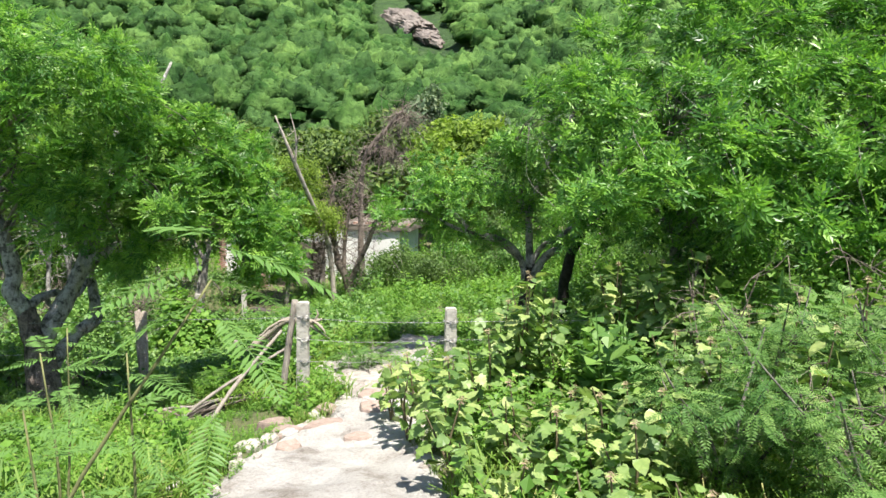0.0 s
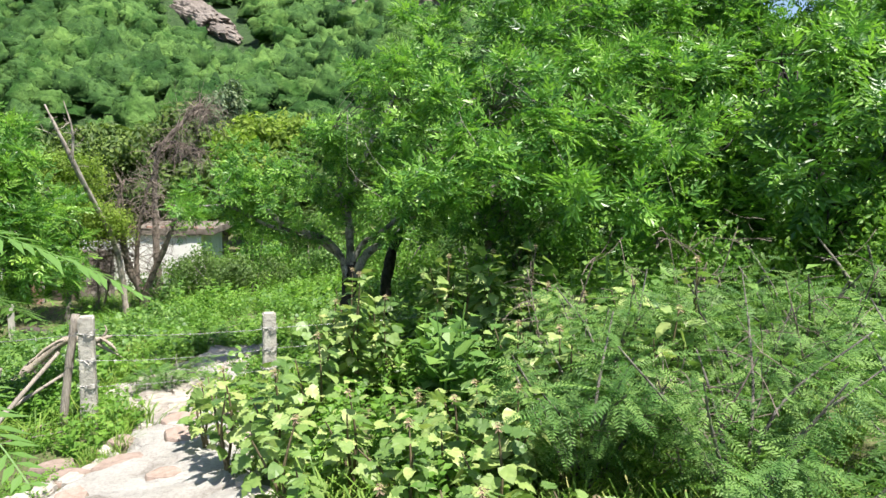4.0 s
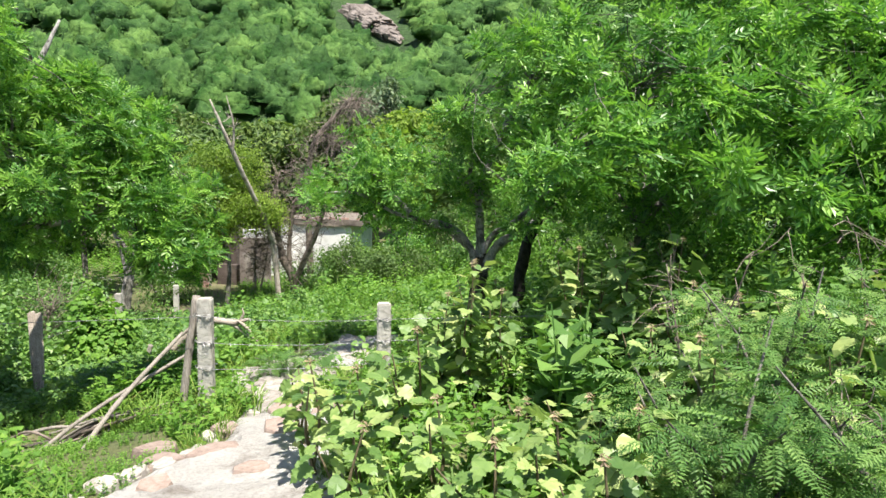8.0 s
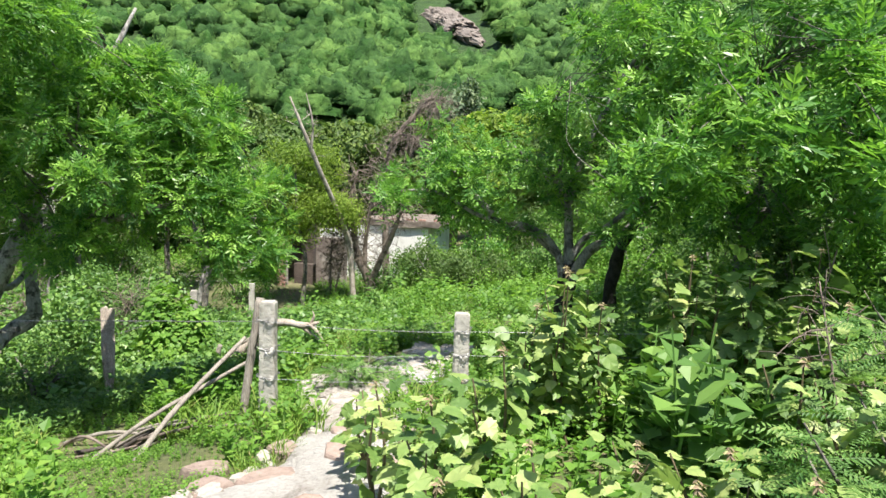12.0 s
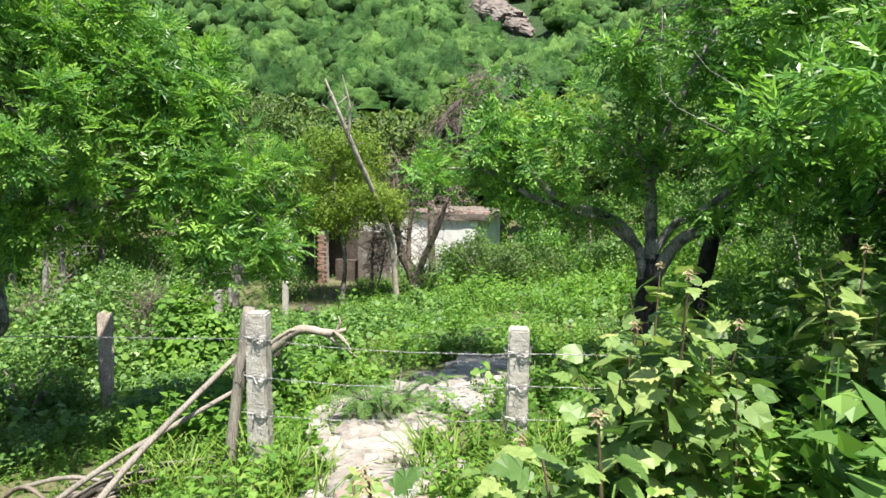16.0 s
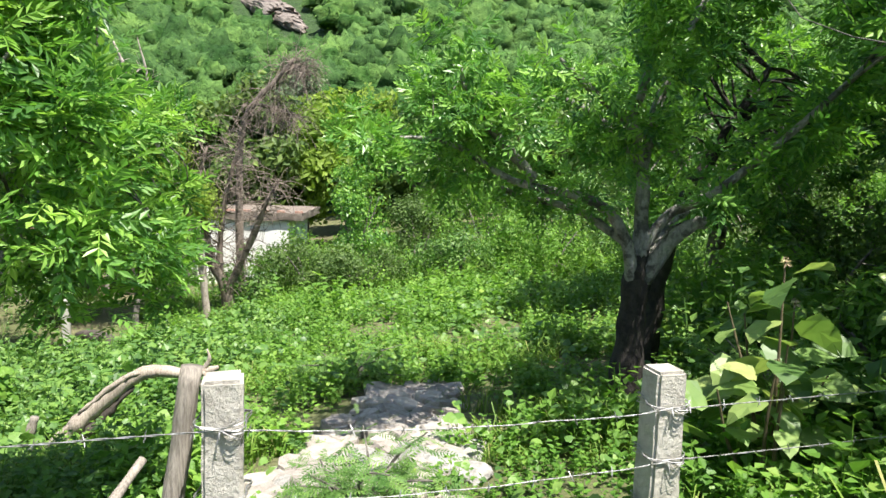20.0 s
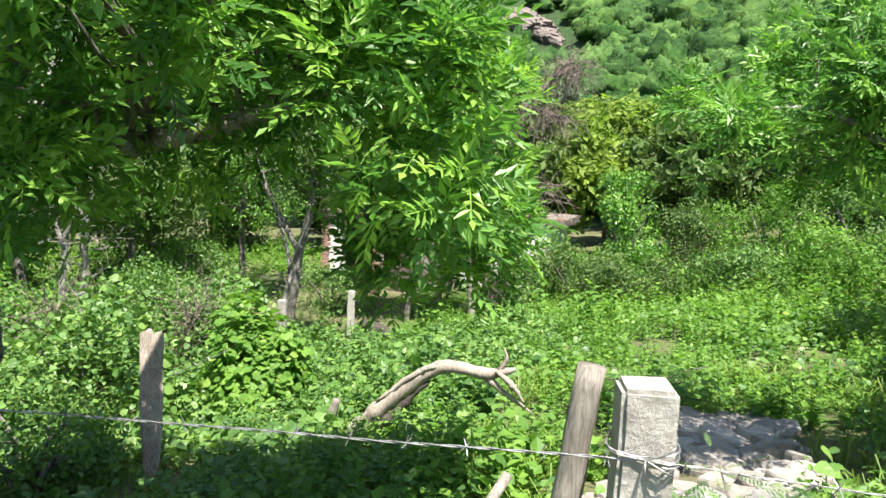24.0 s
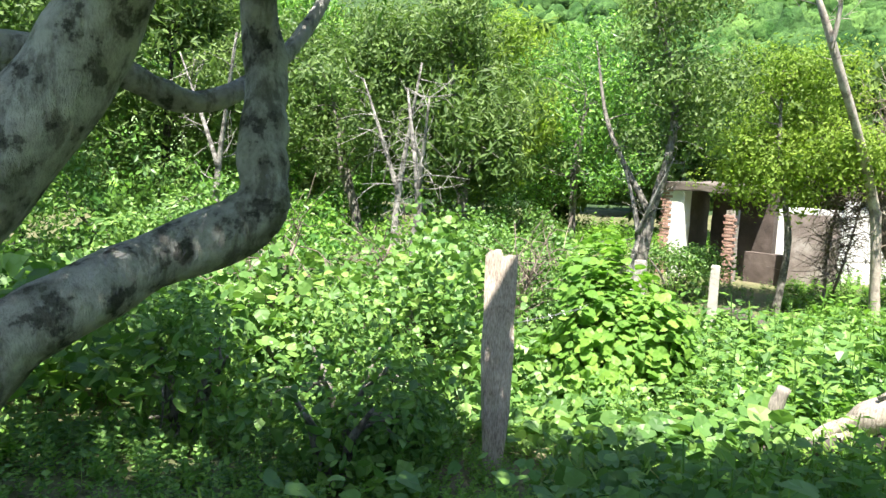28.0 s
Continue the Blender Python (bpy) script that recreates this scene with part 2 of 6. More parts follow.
MORTAR = stone_mat("mortar", [(0.3, (0.25, 0.22, 0.19)), (0.7, (0.45, 0.41, 0.37))], 9.0, 0.4)
m_, n_, l_, b_ = mat("galvanised_wire")
l_.new(ramp(n_, l_, tex(n_, l_, 60.0, 3), [(0.35, (0.2, 0.19, 0.18)), (0.65, (0.46, 0.46, 0.47))]), b_.inputs["Base Color"])
b_.inputs["Metallic"].default_value, b_.inputs["Roughness"].default_value = 0.7, 0.5
WIRE = m_
m_, n_, l_, b_ = mat("soil")
_big = tex(n_, l_, 0.9, 6, 0.6)
_c = ramp(n_, l_, _big, [(0.34, (0.045, 0.065, 0.018)), (0.5, (0.085, 0.1, 0.03)), (0.64, (0.15, 0.13, 0.075))])
_c = mix(n_, l_, 0.4, _c, ramp(n_, l_, tex(n_, l_, 18.0, 6, 0.7), [(0.35, (0.05, 0.045, 0.025)), (0.65, (0.2, 0.2, 0.09))]))
l_.new(_c, b_.inputs["Base Color"])
b_.inputs["Roughness"].default_value = 0.95
bump(n_, l_, b_, tex(n_, l_, 14.0, 6, 0.7), 0.8, 0.04)
SOIL = m_
m_, n_, l_, b_ = mat("hill_understorey")
l_.new(ramp(n_, l_, tex(n_, l_, 0.5, 7, 0.7), [(0.3, (0.02, 0.05, 0.012)), (0.55, (0.045, 0.1, 0.022)), (0.75, (0.08, 0.15, 0.035))]), b_.inputs["Base Color"])
b_.inputs["Roughness"].default_value = 1.0
bump(n_, l_, b_, tex(n_, l_, 0.9, 7, 0.75), 1.0, 1.2)
UNDERSTOREY = m_
m_, n_, l_, b_ = mat("pale_gravel_path")
_c = ramp(n_, l_, tex(n_, l_, 2.6, 6, 0.6), [(0.33, (0.2, 0.165, 0.135)), (0.45, (0.42, 0.39, 0.36)), (0.62, (0.54, 0.52, 0.49))])
_c = mix(n_, l_, 0.3, _c, ramp(n_, l_, tex(n_, l_, 45.0, 5, 0.7), [(0.38, (0.12, 0.105, 0.09)), (0.55, (0.45, 0.43, 0.405))]))
l_.new(_c, b_.inputs["Base Color"])
b_.inputs["Roughness"].default_value = 0.9
bump(n_, l_, b_, tex(n_, l_, 14.0, 7, 0.75), 1.0, 0.05)
PATHSTONE = m_

# ---- building blocks ----
R = np.random.RandomState(7)


def mesh_of(name, V, F, material, smooth=False):
    """A mesh of equal polygons (all triangles or all quads) from arrays."""
    V, F = np.asarray(V, np.float32), np.asarray(F, np.int32)
    me = bpy.data.meshes.new(name)
    k = F.shape[1]
    me.vertices.add(len(V))
    me.vertices.foreach_set("co", V.ravel())
    me.loops.add(F.size)
    me.loops.foreach_set("vertex_index", F.ravel())
    me.polygons.add(len(F))
    me.polygons.foreach_set("loop_start", np.arange(len(F), dtype=np.int32) * k)
    me.polygons.foreach_set("use_smooth", np.full(len(F), smooth))
    me.update(calc_edges=True)
    me.materials.append(material)
    return me


def child(name, me, parent, label="", kind=""):
    ob = new(name, me)
    ob.parent = parent
    if parent:
        ob.matrix_parent_inverse = Matrix.Identity(4)
    return tagged(ob, label, "", "", kind)


def part(name, bm, material, parent, label=""):
    me = bpy.data.meshes.new(name)
    bm.to_mesh(me)
    bm.free()
    me.materials.append(material)
    return child(name, me, parent, label)


def thing(name, at, label, category, group="", kind=""):
    ob = new(name)
    ob.location = at
    ob.empty_display_size = 0.1
    return tagged(ob, label, category, group, kind)


def frames_of(n, rs, up=0.5, spin=True):
    """n random turns whose z axis leans upward by up (0 any way, 1 straight up)."""
    z = rs.normal(size=(n, 3))
    z /= np.linalg.norm(z, axis=1)[:, None] + 1e-9
    z = z * (1 - up) + np.array([0, 0, 1.0]) * up
    return frames_to(z, rs)


def frames_to(z, rs):
    z = z / (np.linalg.norm(z, axis=1)[:, None] + 1e-9)
    a = rs.normal(size=z.shape)
    x = np.cross(a, z)
    x /= np.linalg.norm(x, axis=1)[:, None] + 1e-9
    y = np.cross(z, x)
    return np.stack([x, y, z], axis=2)


def scatter(T, F, P, M, S):
    """Copies of a template (verts T, faces F) at places P, turns M and sizes S, as arrays."""
    n, k = len(P), len(T)
    S = np.asarray(S, float)
    S = S[:, None, None] if S.ndim == 1 else S[:, None, :]
    V = np.einsum("nij,nkj->nki", M, T[None] * S) + P[:, None, :]
    G = F[None] + (np.arange(n) * k)[:, None, None]
    return V.reshape(-1, 3), G.reshape(-1, F.shape[1])


def join_arrays(*items):
    Vs, Fs, o = [], [], 0
    for V, F in items:
        Vs.append(V)
        Fs.append(F + o)
        o += len(V)
    return np.concatenate(Vs), np.concatenate(Fs)


def spline(points, n):
    p = [Vector(q) for q in points]
    p = [p[0] * 2 - p[1]] + p + [p[-1] * 2 - p[-2]]
    out = []
    segs = len(p) - 3
    for i in range(n + 1):
        u = i / n * segs
        s = min(int(u), segs - 1)
        t = u - s
        a, b, c, d = p[s:s + 4]
        out.append(0.5 * (2 * b + (c - a) * t + (2 * a - 5 * b + 4 * c - d) * t * t + (3 * b - a - 3 * c + d) * t ** 3))
    return out


def tube(points, radii, sides=8, n=None, wob=0.0, seed=0, caps=True):
    """A tapered, uneven tube along a smooth line, as arrays of quads."""
    n = n or max(4, 4 * (len(points) - 1))
    c = spline(points, n)
    rr = np.interp(np.linspace(0, 1, n + 1), np.linspace(0, 1, len(radii)), radii)
    V, F = [], []
    ref = Vector((0.31, 0.17, 0.93))
    off = Vector((seed * 3.1, seed * 1.7, seed))
    for i, p in enumerate(c):
        d = (c[min(i + 1, n)] - c[max(i - 1, 0)]).normalized()
        x = ref.cross(d)
        x = x.normalized() if x.length > 1e-3 else Vector((1, 0, 0))
        y = d.cross(x)
        for j in range(sides):
            a = j / sides * math.tau
            q = x * math.cos(a) + y * math.sin(a)
            k = rr[i]
            if wob:
                k *= 1 + wob * noise.noise((p + q * rr[i]) * (0.45 / max(rr[i], 0.02)) + off)
            V.append(p + q * k)
    for i in range(n):
        for j in range(sides):
            a, b = i * sides + j, i * sides + (j + 1) % sides
            F.append((a, b, b + sides, a + sides))
    if caps:
        for base, flip in ((0, True), (n * sides, False)):
            for j in range(1, sides - 2, 2):
                q = (base, base + j, base + j + 1, base + j + 2)
                F.append(q[::-1] if flip else q)
    return np.array([tuple(v) for v in V]), np.array(F)


def rough_block(bm, size, at=(0, 0, 0), turn=0.0, chip=0.0, cuts=0, seed=0):
    """A box with worn, uneven corners."""
    r = bmesh.ops.create_cube(bm, size=1.0)
    vs = r["verts"]
    if cuts:
        bmesh.ops.subdivide_edges(bm, edges=list(bm.edges), cuts=cuts, use_grid_fill=True)
        vs = list(bm.verts)
    m = Matrix.Translation(at) @ Matrix.Rotation(turn, 4, "Z")
    for v in vs:
        p = Vector((v.co.x * size[0], v.co.y * size[1], v.co.z * size[2]))
        if chip:
            edge = sum(abs(abs(c) - 0.5) < 1e-4 for c in v.co)
            k = chip * (0.35 if edge < 2 else 1.0)
            p += noise.noise_vector(p * (0.35 / max(chip, 0.004)) + Vector((seed, seed * 2, seed * 3))) * k
        v.co = m @ p
    return vs


# leaf templates; z is out of the leaf's face, y runs along it
def diamond(length, width, fold=0.12):
    T = np.array([(0, 0, 0), (width / 2, 0.45 * length, fold * width), (0, length, -0.05 * length), (-width / 2, 0.45 * length, fold * width)])
    return T, np.array([(0, 1, 2, 3)])


def blade(length, width):
    T = np.array([(-width / 2, 0, 0), (width / 2, 0, 0), (width * 0.4, 0.55 * length, 0.02), (-width * 0.4, 0.55 * length, 0.02),
                  (0.02 * length, length, -0.12 * length), (-0.01 * length, length, -0.12 * length)])
    return T, np.array([(0, 1, 2, 3), (3, 2, 4, 5)])


def pinnate(pairs, length, leaflet, width, droop=0.25, seed=0):
    """A compound leaf: leaflets in pairs, grown together with a thin midrib."""
    rs = np.random.RandomState(seed)
    us = [0.0] + [0.2 + 0.8 * i / pairs for i in range(pairs + 1)]
    rib = [np.array([0, u * length, -droop * length * u * u]) for u in us]
    V, F = list(rib) + [q + np.array([0.004, 0, -0.003]) for q in rib], []
    n = len(rib)
    for i in range(n - 1):
        F.append((i, i + 1, n + i + 1, n + i))
    for i in range(1, n):
        for s in ((-1, 1) if i < n - 1 else (0,)):
            u = us[i]
            T, _ = diamond(leaflet * rs.uniform(0.85, 1.12) * (0.78 + 0.42 * math.sin(u * 2.8)), width * rs.uniform(0.85, 1.15), 0.16)
            ro = np.array(Euler((rs.uniform(-0.4, -0.08), s * rs.uniform(-0.05, 0.22), -s * (0.82 + rs.uniform(-0.25, 0.25)))).to_matrix())
            T = T @ ro.T + rib[i]
            k = len(V)
            V += list(T[1:])
            F.append((i, k, k + 1, k + 2))
    return np.array(V), np.array(F)


def spray(leaves, seed, **kw):
    """A twig's end: pinnate leaves standing out all round its tip (z)."""
    rs = np.random.RandomState(seed)
    items = []
    for i in range(leaves):
        T, F = pinnate(seed=seed * 31 + i, **kw)
        a = i * 2.4 + rs.uniform(-0.4, 0.4)
        tilt = 1.05 - 1.25 * i / leaves + rs.uniform(-0.25, 0.25)
        ro = np.array((Matrix.Rotation(a, 3, "Z") @ Matrix.Rotation(tilt, 3, "X")))
        items.append((T @ ro.T + np.array([0, 0, -0.05 * i * rs.uniform(0.3, 1)]), F))
    return join_arrays(*items)


def feather(pairs, length, pinna, width, seed=0):
    """A bipinnate frond: thin combs on both sides of the midrib, grown together with it."""
    rs = np.random.RandomState(seed)
    us = [0.0] + [0.12 + 0.88 * i / (pairs - 1) for i in range(pairs)]
    rib = [np.array([0, u * length, -0.2 * length * u * u]) for u in us]
    n = len(rib)
    V, F = list(rib) + [q + np.array([0.002, 0, -0.001]) for q in rib], []
    for i in range(n - 1):
        F.append((i, i + 1, n + i + 1, n + i))
    for i in range(1, n):
        for s in (-1, 1):
            ln = pinna * math.sin(0.35 + 2.5 * us[i]) * rs.uniform(0.85, 1.1)
            T, _ = diamond(max(ln, 0.01), width, 0.05)
            ro = np.array(Euler((rs.uniform(-0.35, 0.05), 0, -s * (1.1 + rs.uniform(-0.15, 0.1)))).to_matrix())
            T = T @ ro.T + rib[i]
            k = len(V)
            V += list(T[1:])
            F.append((i, k, k + 1, k + 2))
    return np.array(V), np.array(F)


def lobed_leaf(lobes=3, seed=0):
    """A broad leaf of unit length with pointed lobes, folded along its midrib, as triangles."""
    rs = np.random.RandomState(seed)
    half = [(0.04, 0.0), (0.2, -0.08), (0.38, 0.0), (0.34, 0.1), (0.54, 0.22), (0.42, 0.3), (0.44, 0.42), (0.27, 0.46), (0.33, 0.62), (0.2, 0.66), (0.18, 0.79), (0.07, 0.86), (0.0, 1.0)] if lobes > 1 else [(0.08, -0.05), (0.36, 0.02), (0.47, 0.25), (0.4, 0.5), (0.24, 0.75), (0.0, 1.0)]
    V = [(0, 0, 0), (0, 0.35, -0.03), (0, 0.7, -0.05)]
    F = []
    for s in (1, -1):
        b = len(V)
        for x, y in half:
            x *= rs.uniform(0.85, 1.12)
            V.append((s * x, y + rs.uniform(-0.015, 0.015), 0.22 * abs(x) - 0.35 * x * x - 0.24 * y * y + rs.uniform(-0.03, 0.03)))
        ids = list(range(b, b + len(half)))
        mids = [0 if y < 0.2 else 1 if y < 0.62 else 2 for _, y in half]
        for i in range(len(ids) - 1):
            t = (mids[i], ids[i], ids[i + 1])
            F.append(t if s > 0 else t[::-1])
            if mids[i + 1] != mids[i]:
                t = (mids[i], ids[i + 1], mids[i + 1])
                F.append(t if s > 0 else t[::-1])
    return np.array(V), np.array(F)


def smooth_step(a, b, v):
    t = np.clip((np.asarray(v, float) - a) / (b - a), 0, 1)
    return t * t * (3 - 2 * t)


# ---- ground ----
def lay(x, y):
    """The height of the ground without its small unevenness."""
    x, y = np.asarray(x, float), np.asarray(y, float)
    p = np.interp(y, [-30, -4, 0, 4, 7, 9.5, 12, 19, 28, 45, 60], [0.9, 0.35, 0.15, -0.3, -0.56, -0.93, -1.18, -1.65, -1.85, -1.6, 0.6])
    p = p + 0.115 * np.clip(x, -7, 4) * smooth_step(-1, 7, y)
    p = p - 0.26 * np.exp(-((x + 3.5) ** 2 + (y - 6.5) ** 2) / 1.6)
    p = p - 0.24 * smooth_step(-3.4, -5.2, x) * smooth_step(6.6, 8.4, y) * smooth_step(21, 16, y)
    az = np.degrees(np.arctan2(x, np.maximum(y, 1)))
    r = np.hypot(x, y)
    ridge = 78 + 12 * np.sin(az * 0.09 + 1.0) + 5 * np.sin(az * 0.31)
    fac = 1 - 0.62 * smooth_step(24, 36, az)
    rise = np.minimum(0.36 * np.maximum(r - 52, 0) ** 1.0, ridge + 0.03 * r)
    bumps = 5 * np.sin(x * 0.045 + 1) * np.sin(y * 0.03) + 2.2 * np.sin(x * 0.11 + y * 0.07)
    return p + np.where(y > 20, rise * fac * smooth_step(50, 75, r) + bumps * smooth_step(60, 120, r), 0)


def ground_z(x, y):
    x, y = np.asarray(x, float), np.asarray(y, float)
    u = 0.035 * np.sin(x * 3.1 + 0.7 * y) * np.sin(y * 2.3 - x) + 0.02 * np.sin(x * 7.7 + 2) * np.sin(y * 6.1)
    return lay(x, y) + u * (y < 60)


def axis(stops):
    out = []
    for a, b, n in stops:
        out += list(np.linspace(a, b, n, endpoint=False))
    return np.array(out + [stops[-1][1]])


gx = axis([(-900, -120, 12), (-120, -30, 26), (-30, -8, 36), (-8, 5, 110), (5, 30, 40), (30, 120, 26), (120, 900, 12)])
gy = axis([(-400, -20, 10), (-20, -2, 16), (-2, 14, 130), (14, 50, 60), (50, 340, 100), (340, 1500, 12)])
GX, GY = np.meshgrid(gx, gy)
GV = np.stack([GX, GY, ground_z(GX, GY)], -1).reshape(-1, 3)
ii = (np.arange(len(gy) - 1)[:, None] * len(gx) + np.arange(len(gx) - 1)[None]).ravel()
GF = np.stack([ii, ii + 1, ii + 1 + len(gx), ii + len(gx)], 1)
ground_me = mesh_of("ground", GV, GF, SOIL, True)
ground_me.materials.append(UNDERSTOREY)
middle = GV[GF].mean(1)
ground_me.polygons.foreach_set("material_index", ((np.hypot(middle[:, 0], middle[:, 1]) > 46) & (middle[:, 1] > -20)).astype(np.int32))
tagged(new("ground", ground_me), "uneven green-brown earth of a weedy slope below a wooded hill", "ground", kind="structure")


def path_mid(y):
    return float(np.interp(y, [-2, 0, 2, 4.2, 5.5, 6.8, 8], [0.2, 0.1, -0.35, -0.7, -0.85, -1.1, -1.6]))


def path_half(y):
    return float(np.interp(y, [-2, 3.5, 4.5, 5.5, 6.6], [1.1, 0.95, 0.75, 0.5, 0.3]))


pv, pf, rows_n, cols_n = [], [], 150, 30
for i in range(rows_n + 1):
    y = -2 + 8.6 * i / rows_n
    mid, half = path_mid(y), path_half(y)
    for j in range(cols_n + 1):
        u = j / cols_n * 2 - 1
        x = mid + u * half * (1 + 0.28 * noise.noise((y * 1.7, 3.0 if u > 0 else 9.0, 0)))
        lip = 0.03 - 0.075 * max(0, abs(u) - 0.8) / 0.2
        pv.append((x, y, float(ground_z(x, y)) + lip + 0.03 * noise.noise((x * 4, y * 4, 0)) + 0.015 * noise.noise((x * 11, y * 11, 3))))
for i in range(rows_n):
    for j in range(cols_n):
        a = i * (cols_n + 1) + j
        pf.append((a, a + 1, a + cols_n + 2, a + cols_n + 1))
footpath = tagged(new("footpath", mesh_of("footpath", pv, pf, PATHSTONE, True)), "worn pale limestone footpath with gravel between weeds", "path", kind="structure")

# ---- trees ----


def noisy(p, s, o=0.0):
    return noise.noise(Vector((p[0] * s + o, p[1] * s - o, p[2] * s + 2 * o)))


def crown_points(blobs, rs, gap=-0.12, gap_scale=0.9, inner=0.45):
    """Places and outward ways of twig ends in lumpy masses (x, y, z, rx, ry, rz, n[, lowest way])."""
    P, D = [], []
    for k, (x, y, z, rx, ry, rz, n, *low) in enumerate(blobs):
        c, r = np.array([x, y, z]), np.array([rx, ry, rz])
        made = 0
        while made < n:
            d = rs.normal(size=3)
            d /= np.linalg.norm(d)
            if low and d[2] < low[0]:
                continue
            lump = 1 + 0.28 * noisy(d, 1.6, k * 3.7) + 0.14 * noisy(d, 4.2, k)
            u = (inner ** 3 + (1 - inner ** 3) * rs.rand()) ** (1 / 3)
            p = c + d * r * u * lump
            if noisy(p, gap_scale, k) < gap:
                continue
            P.append(p)
            D.append(d)
            made += 1
    return np.array(P), np.array(D)


def spread_out(P, D, space):
    """Keeps twig ends that stand a space apart, so that leaf tufts stay separate."""
    keep = []
    for i in range(len(P)):
        if not keep or np.min(((P[keep] - P[i]) ** 2).sum(1)) > space * space:
            keep.append(i)
    return P[keep], D[keep]


def domes(P, D, rs, each, wide):
    """Leafy heads: sprays set over the upper, outer side of each twig end."""
    o = rs.normal(size=(len(P), each, 3)) * 0.75 + D[:, None, :] * 0.55 + np.array([0, 0, 0.6])
    o /= np.linalg.norm(o, axis=2)[:, :, None]
    reach = wide * rs.uniform(0.75, 1.3, (len(P), 1, 1)) * rs.uniform(0.7, 1.05, (len(P), each, 1))
    Q = P[:, None, :] + o * reach * np.array([1, 1, 0.75])
    return Q.reshape(-1, 3), o.reshape(-1, 3)


def bunch(P, D, rs, each, wide):
    """Draws twig ends together into leafy bunches with gaps between them."""
    if each < 2:
        return P, D
    heads = rs.choice(len(P), max(2, len(P) // each), replace=False)
    mine = heads[rs.randint(len(heads), size=len(P))]
    o = rs.normal(size=P.shape)
    o /= np.linalg.norm(o, axis=1)[:, None]
    o *= (wide * rs.uniform(0.3, 1.0, len(P)) ** 0.6)[:, None] * np.array([1, 1, 0.62])
    return P[mine] + o, D[mine] * 0.5 + o / wide


def nodes_of(limbs, n=24):
    out = []
    for points, radii in limbs:
        c = spline(points, n)
        rr = np.interp(np.linspace(0, 1, n + 1), np.linspace(0, 1, len(radii)), radii)
        out += [(np.array(q), r) for q, r in zip(c[n // 4:], rr[n // 4:])]
    return out


def grow(name, label, base, limbs, blobs, sprays, leaf, bark, twigs=60, seed=0, size=(0.8, 1.2), up=0.35, gap=-0.12, gap_scale=0.9, trunk_bark=None, wob=0.35,
         twig_r=0.016, sag=0.12, inner=0.45, category="tree", group="", along=None, each=9, wide=0.34, twig_bark=None, space=0.0, fuller=1.0):
    """A tree: first limb is its trunk; limbs and twigs are tubes, the crown many small leaves."""
    rs = np.random.RandomState(seed)
    base = np.array(base, float)
    t = thing(name, base, label, category, group)
    for i, (points, radii) in enumerate(limbs):
        V, F = tube([np.array(q) - base for q in points], radii, 14 if max(radii) > 0.08 else 9, max(8, 8 * (len(points) - 1)), wob if i == 0 else wob * 0.6, seed + i)
        child("trunk" if i == 0 else "limb", mesh_of("limb", V, F, (trunk_bark or bark) if i == 0 else bark, True), t)
    P, D = crown_points(blobs, rs, gap, gap_scale, inner)
    P, D = domes(*spread_out(P, D, space), rs, each, wide) if space else bunch(P, D, rs, each, wide)
    at = nodes_of(limbs)
    NP = np.array([a for a, _ in at])
    items = []
    pick = rs.choice(len(P), min(twigs, len(P)), replace=False)
    ends = []
    for k in pick:
        p = P[k]
        d = np.linalg.norm(NP - p, axis=1) + 0.25 * rs.rand(len(NP))
        q, r = at[int(np.argmin(d))]
        m1 = q * 0.65 + p * 0.35 + rs.normal(size=3) * 0.06 * d.min() + np.array([0, 0, sag * d.min()])
        m2 = q * 0.3 + p * 0.7 + rs.normal(size=3) * 0.07 * d.min() + np.array([0, 0, sag * 0.6 * d.min()])
        r0 = min(r * 0.6, twig_r * (0.7 + 0.45 * d.min()))
        items.append(tube([q - base, m1 - base, m2 - base, p - base], [r0, r0 * 0.65, r0 * 0.4, 0.004], 5, 9, 0.2, int(k)))
        ends += [q * 0.3 + p * 0.7, m2]
    if items:
        child("branchwork", mesh_of("branchwork", *join_arrays(*items), twig_bark or bark, True), t, "", "stuff")
    for i, (points, radii) in enumerate(limbs):
        for q in spline(points, 60)[22:]:
            for _ in range((along or {}).get(i, 0)):
                d = rs.normal(size=3)
                d /= np.linalg.norm(d)
                P = np.vstack([P, np.array(q) + d * rs.uniform(0.08, 0.4)])
                D = np.vstack([D, d])
    n = len(P)
    M = frames_to(D * (1 - up) + np.array([0, 0, up]) + rs.normal(size=D.shape) * (0.22 if space else 0.35), rs)
    S = rs.uniform(size[0], size[1], n) * np.interp(P[:, 0] - base[0], [0.2, 1.2], [1.0, fuller])
    which = rs.randint(len(sprays), size=n)
    got = [scatter(T, F, P[which == w] - base, M[which == w], S[which == w]) for w, (T, F) in enumerate(sprays)]
    child("crown", mesh_of("crown", *join_arrays(*got), leaf), t, "", "stuff")
    return t


SPRAY_NEAR = [spray(8, s, pairs=4, length=0.17, leaflet=0.062, width=0.026, droop=0.35) for s in (1, 2, 3, 4)]
SPRAY_B = [spray(8, s, pairs=3, length=0.17, leaflet=0.08, width=0.034, droop=0.3) for s in (5, 6, 7)]


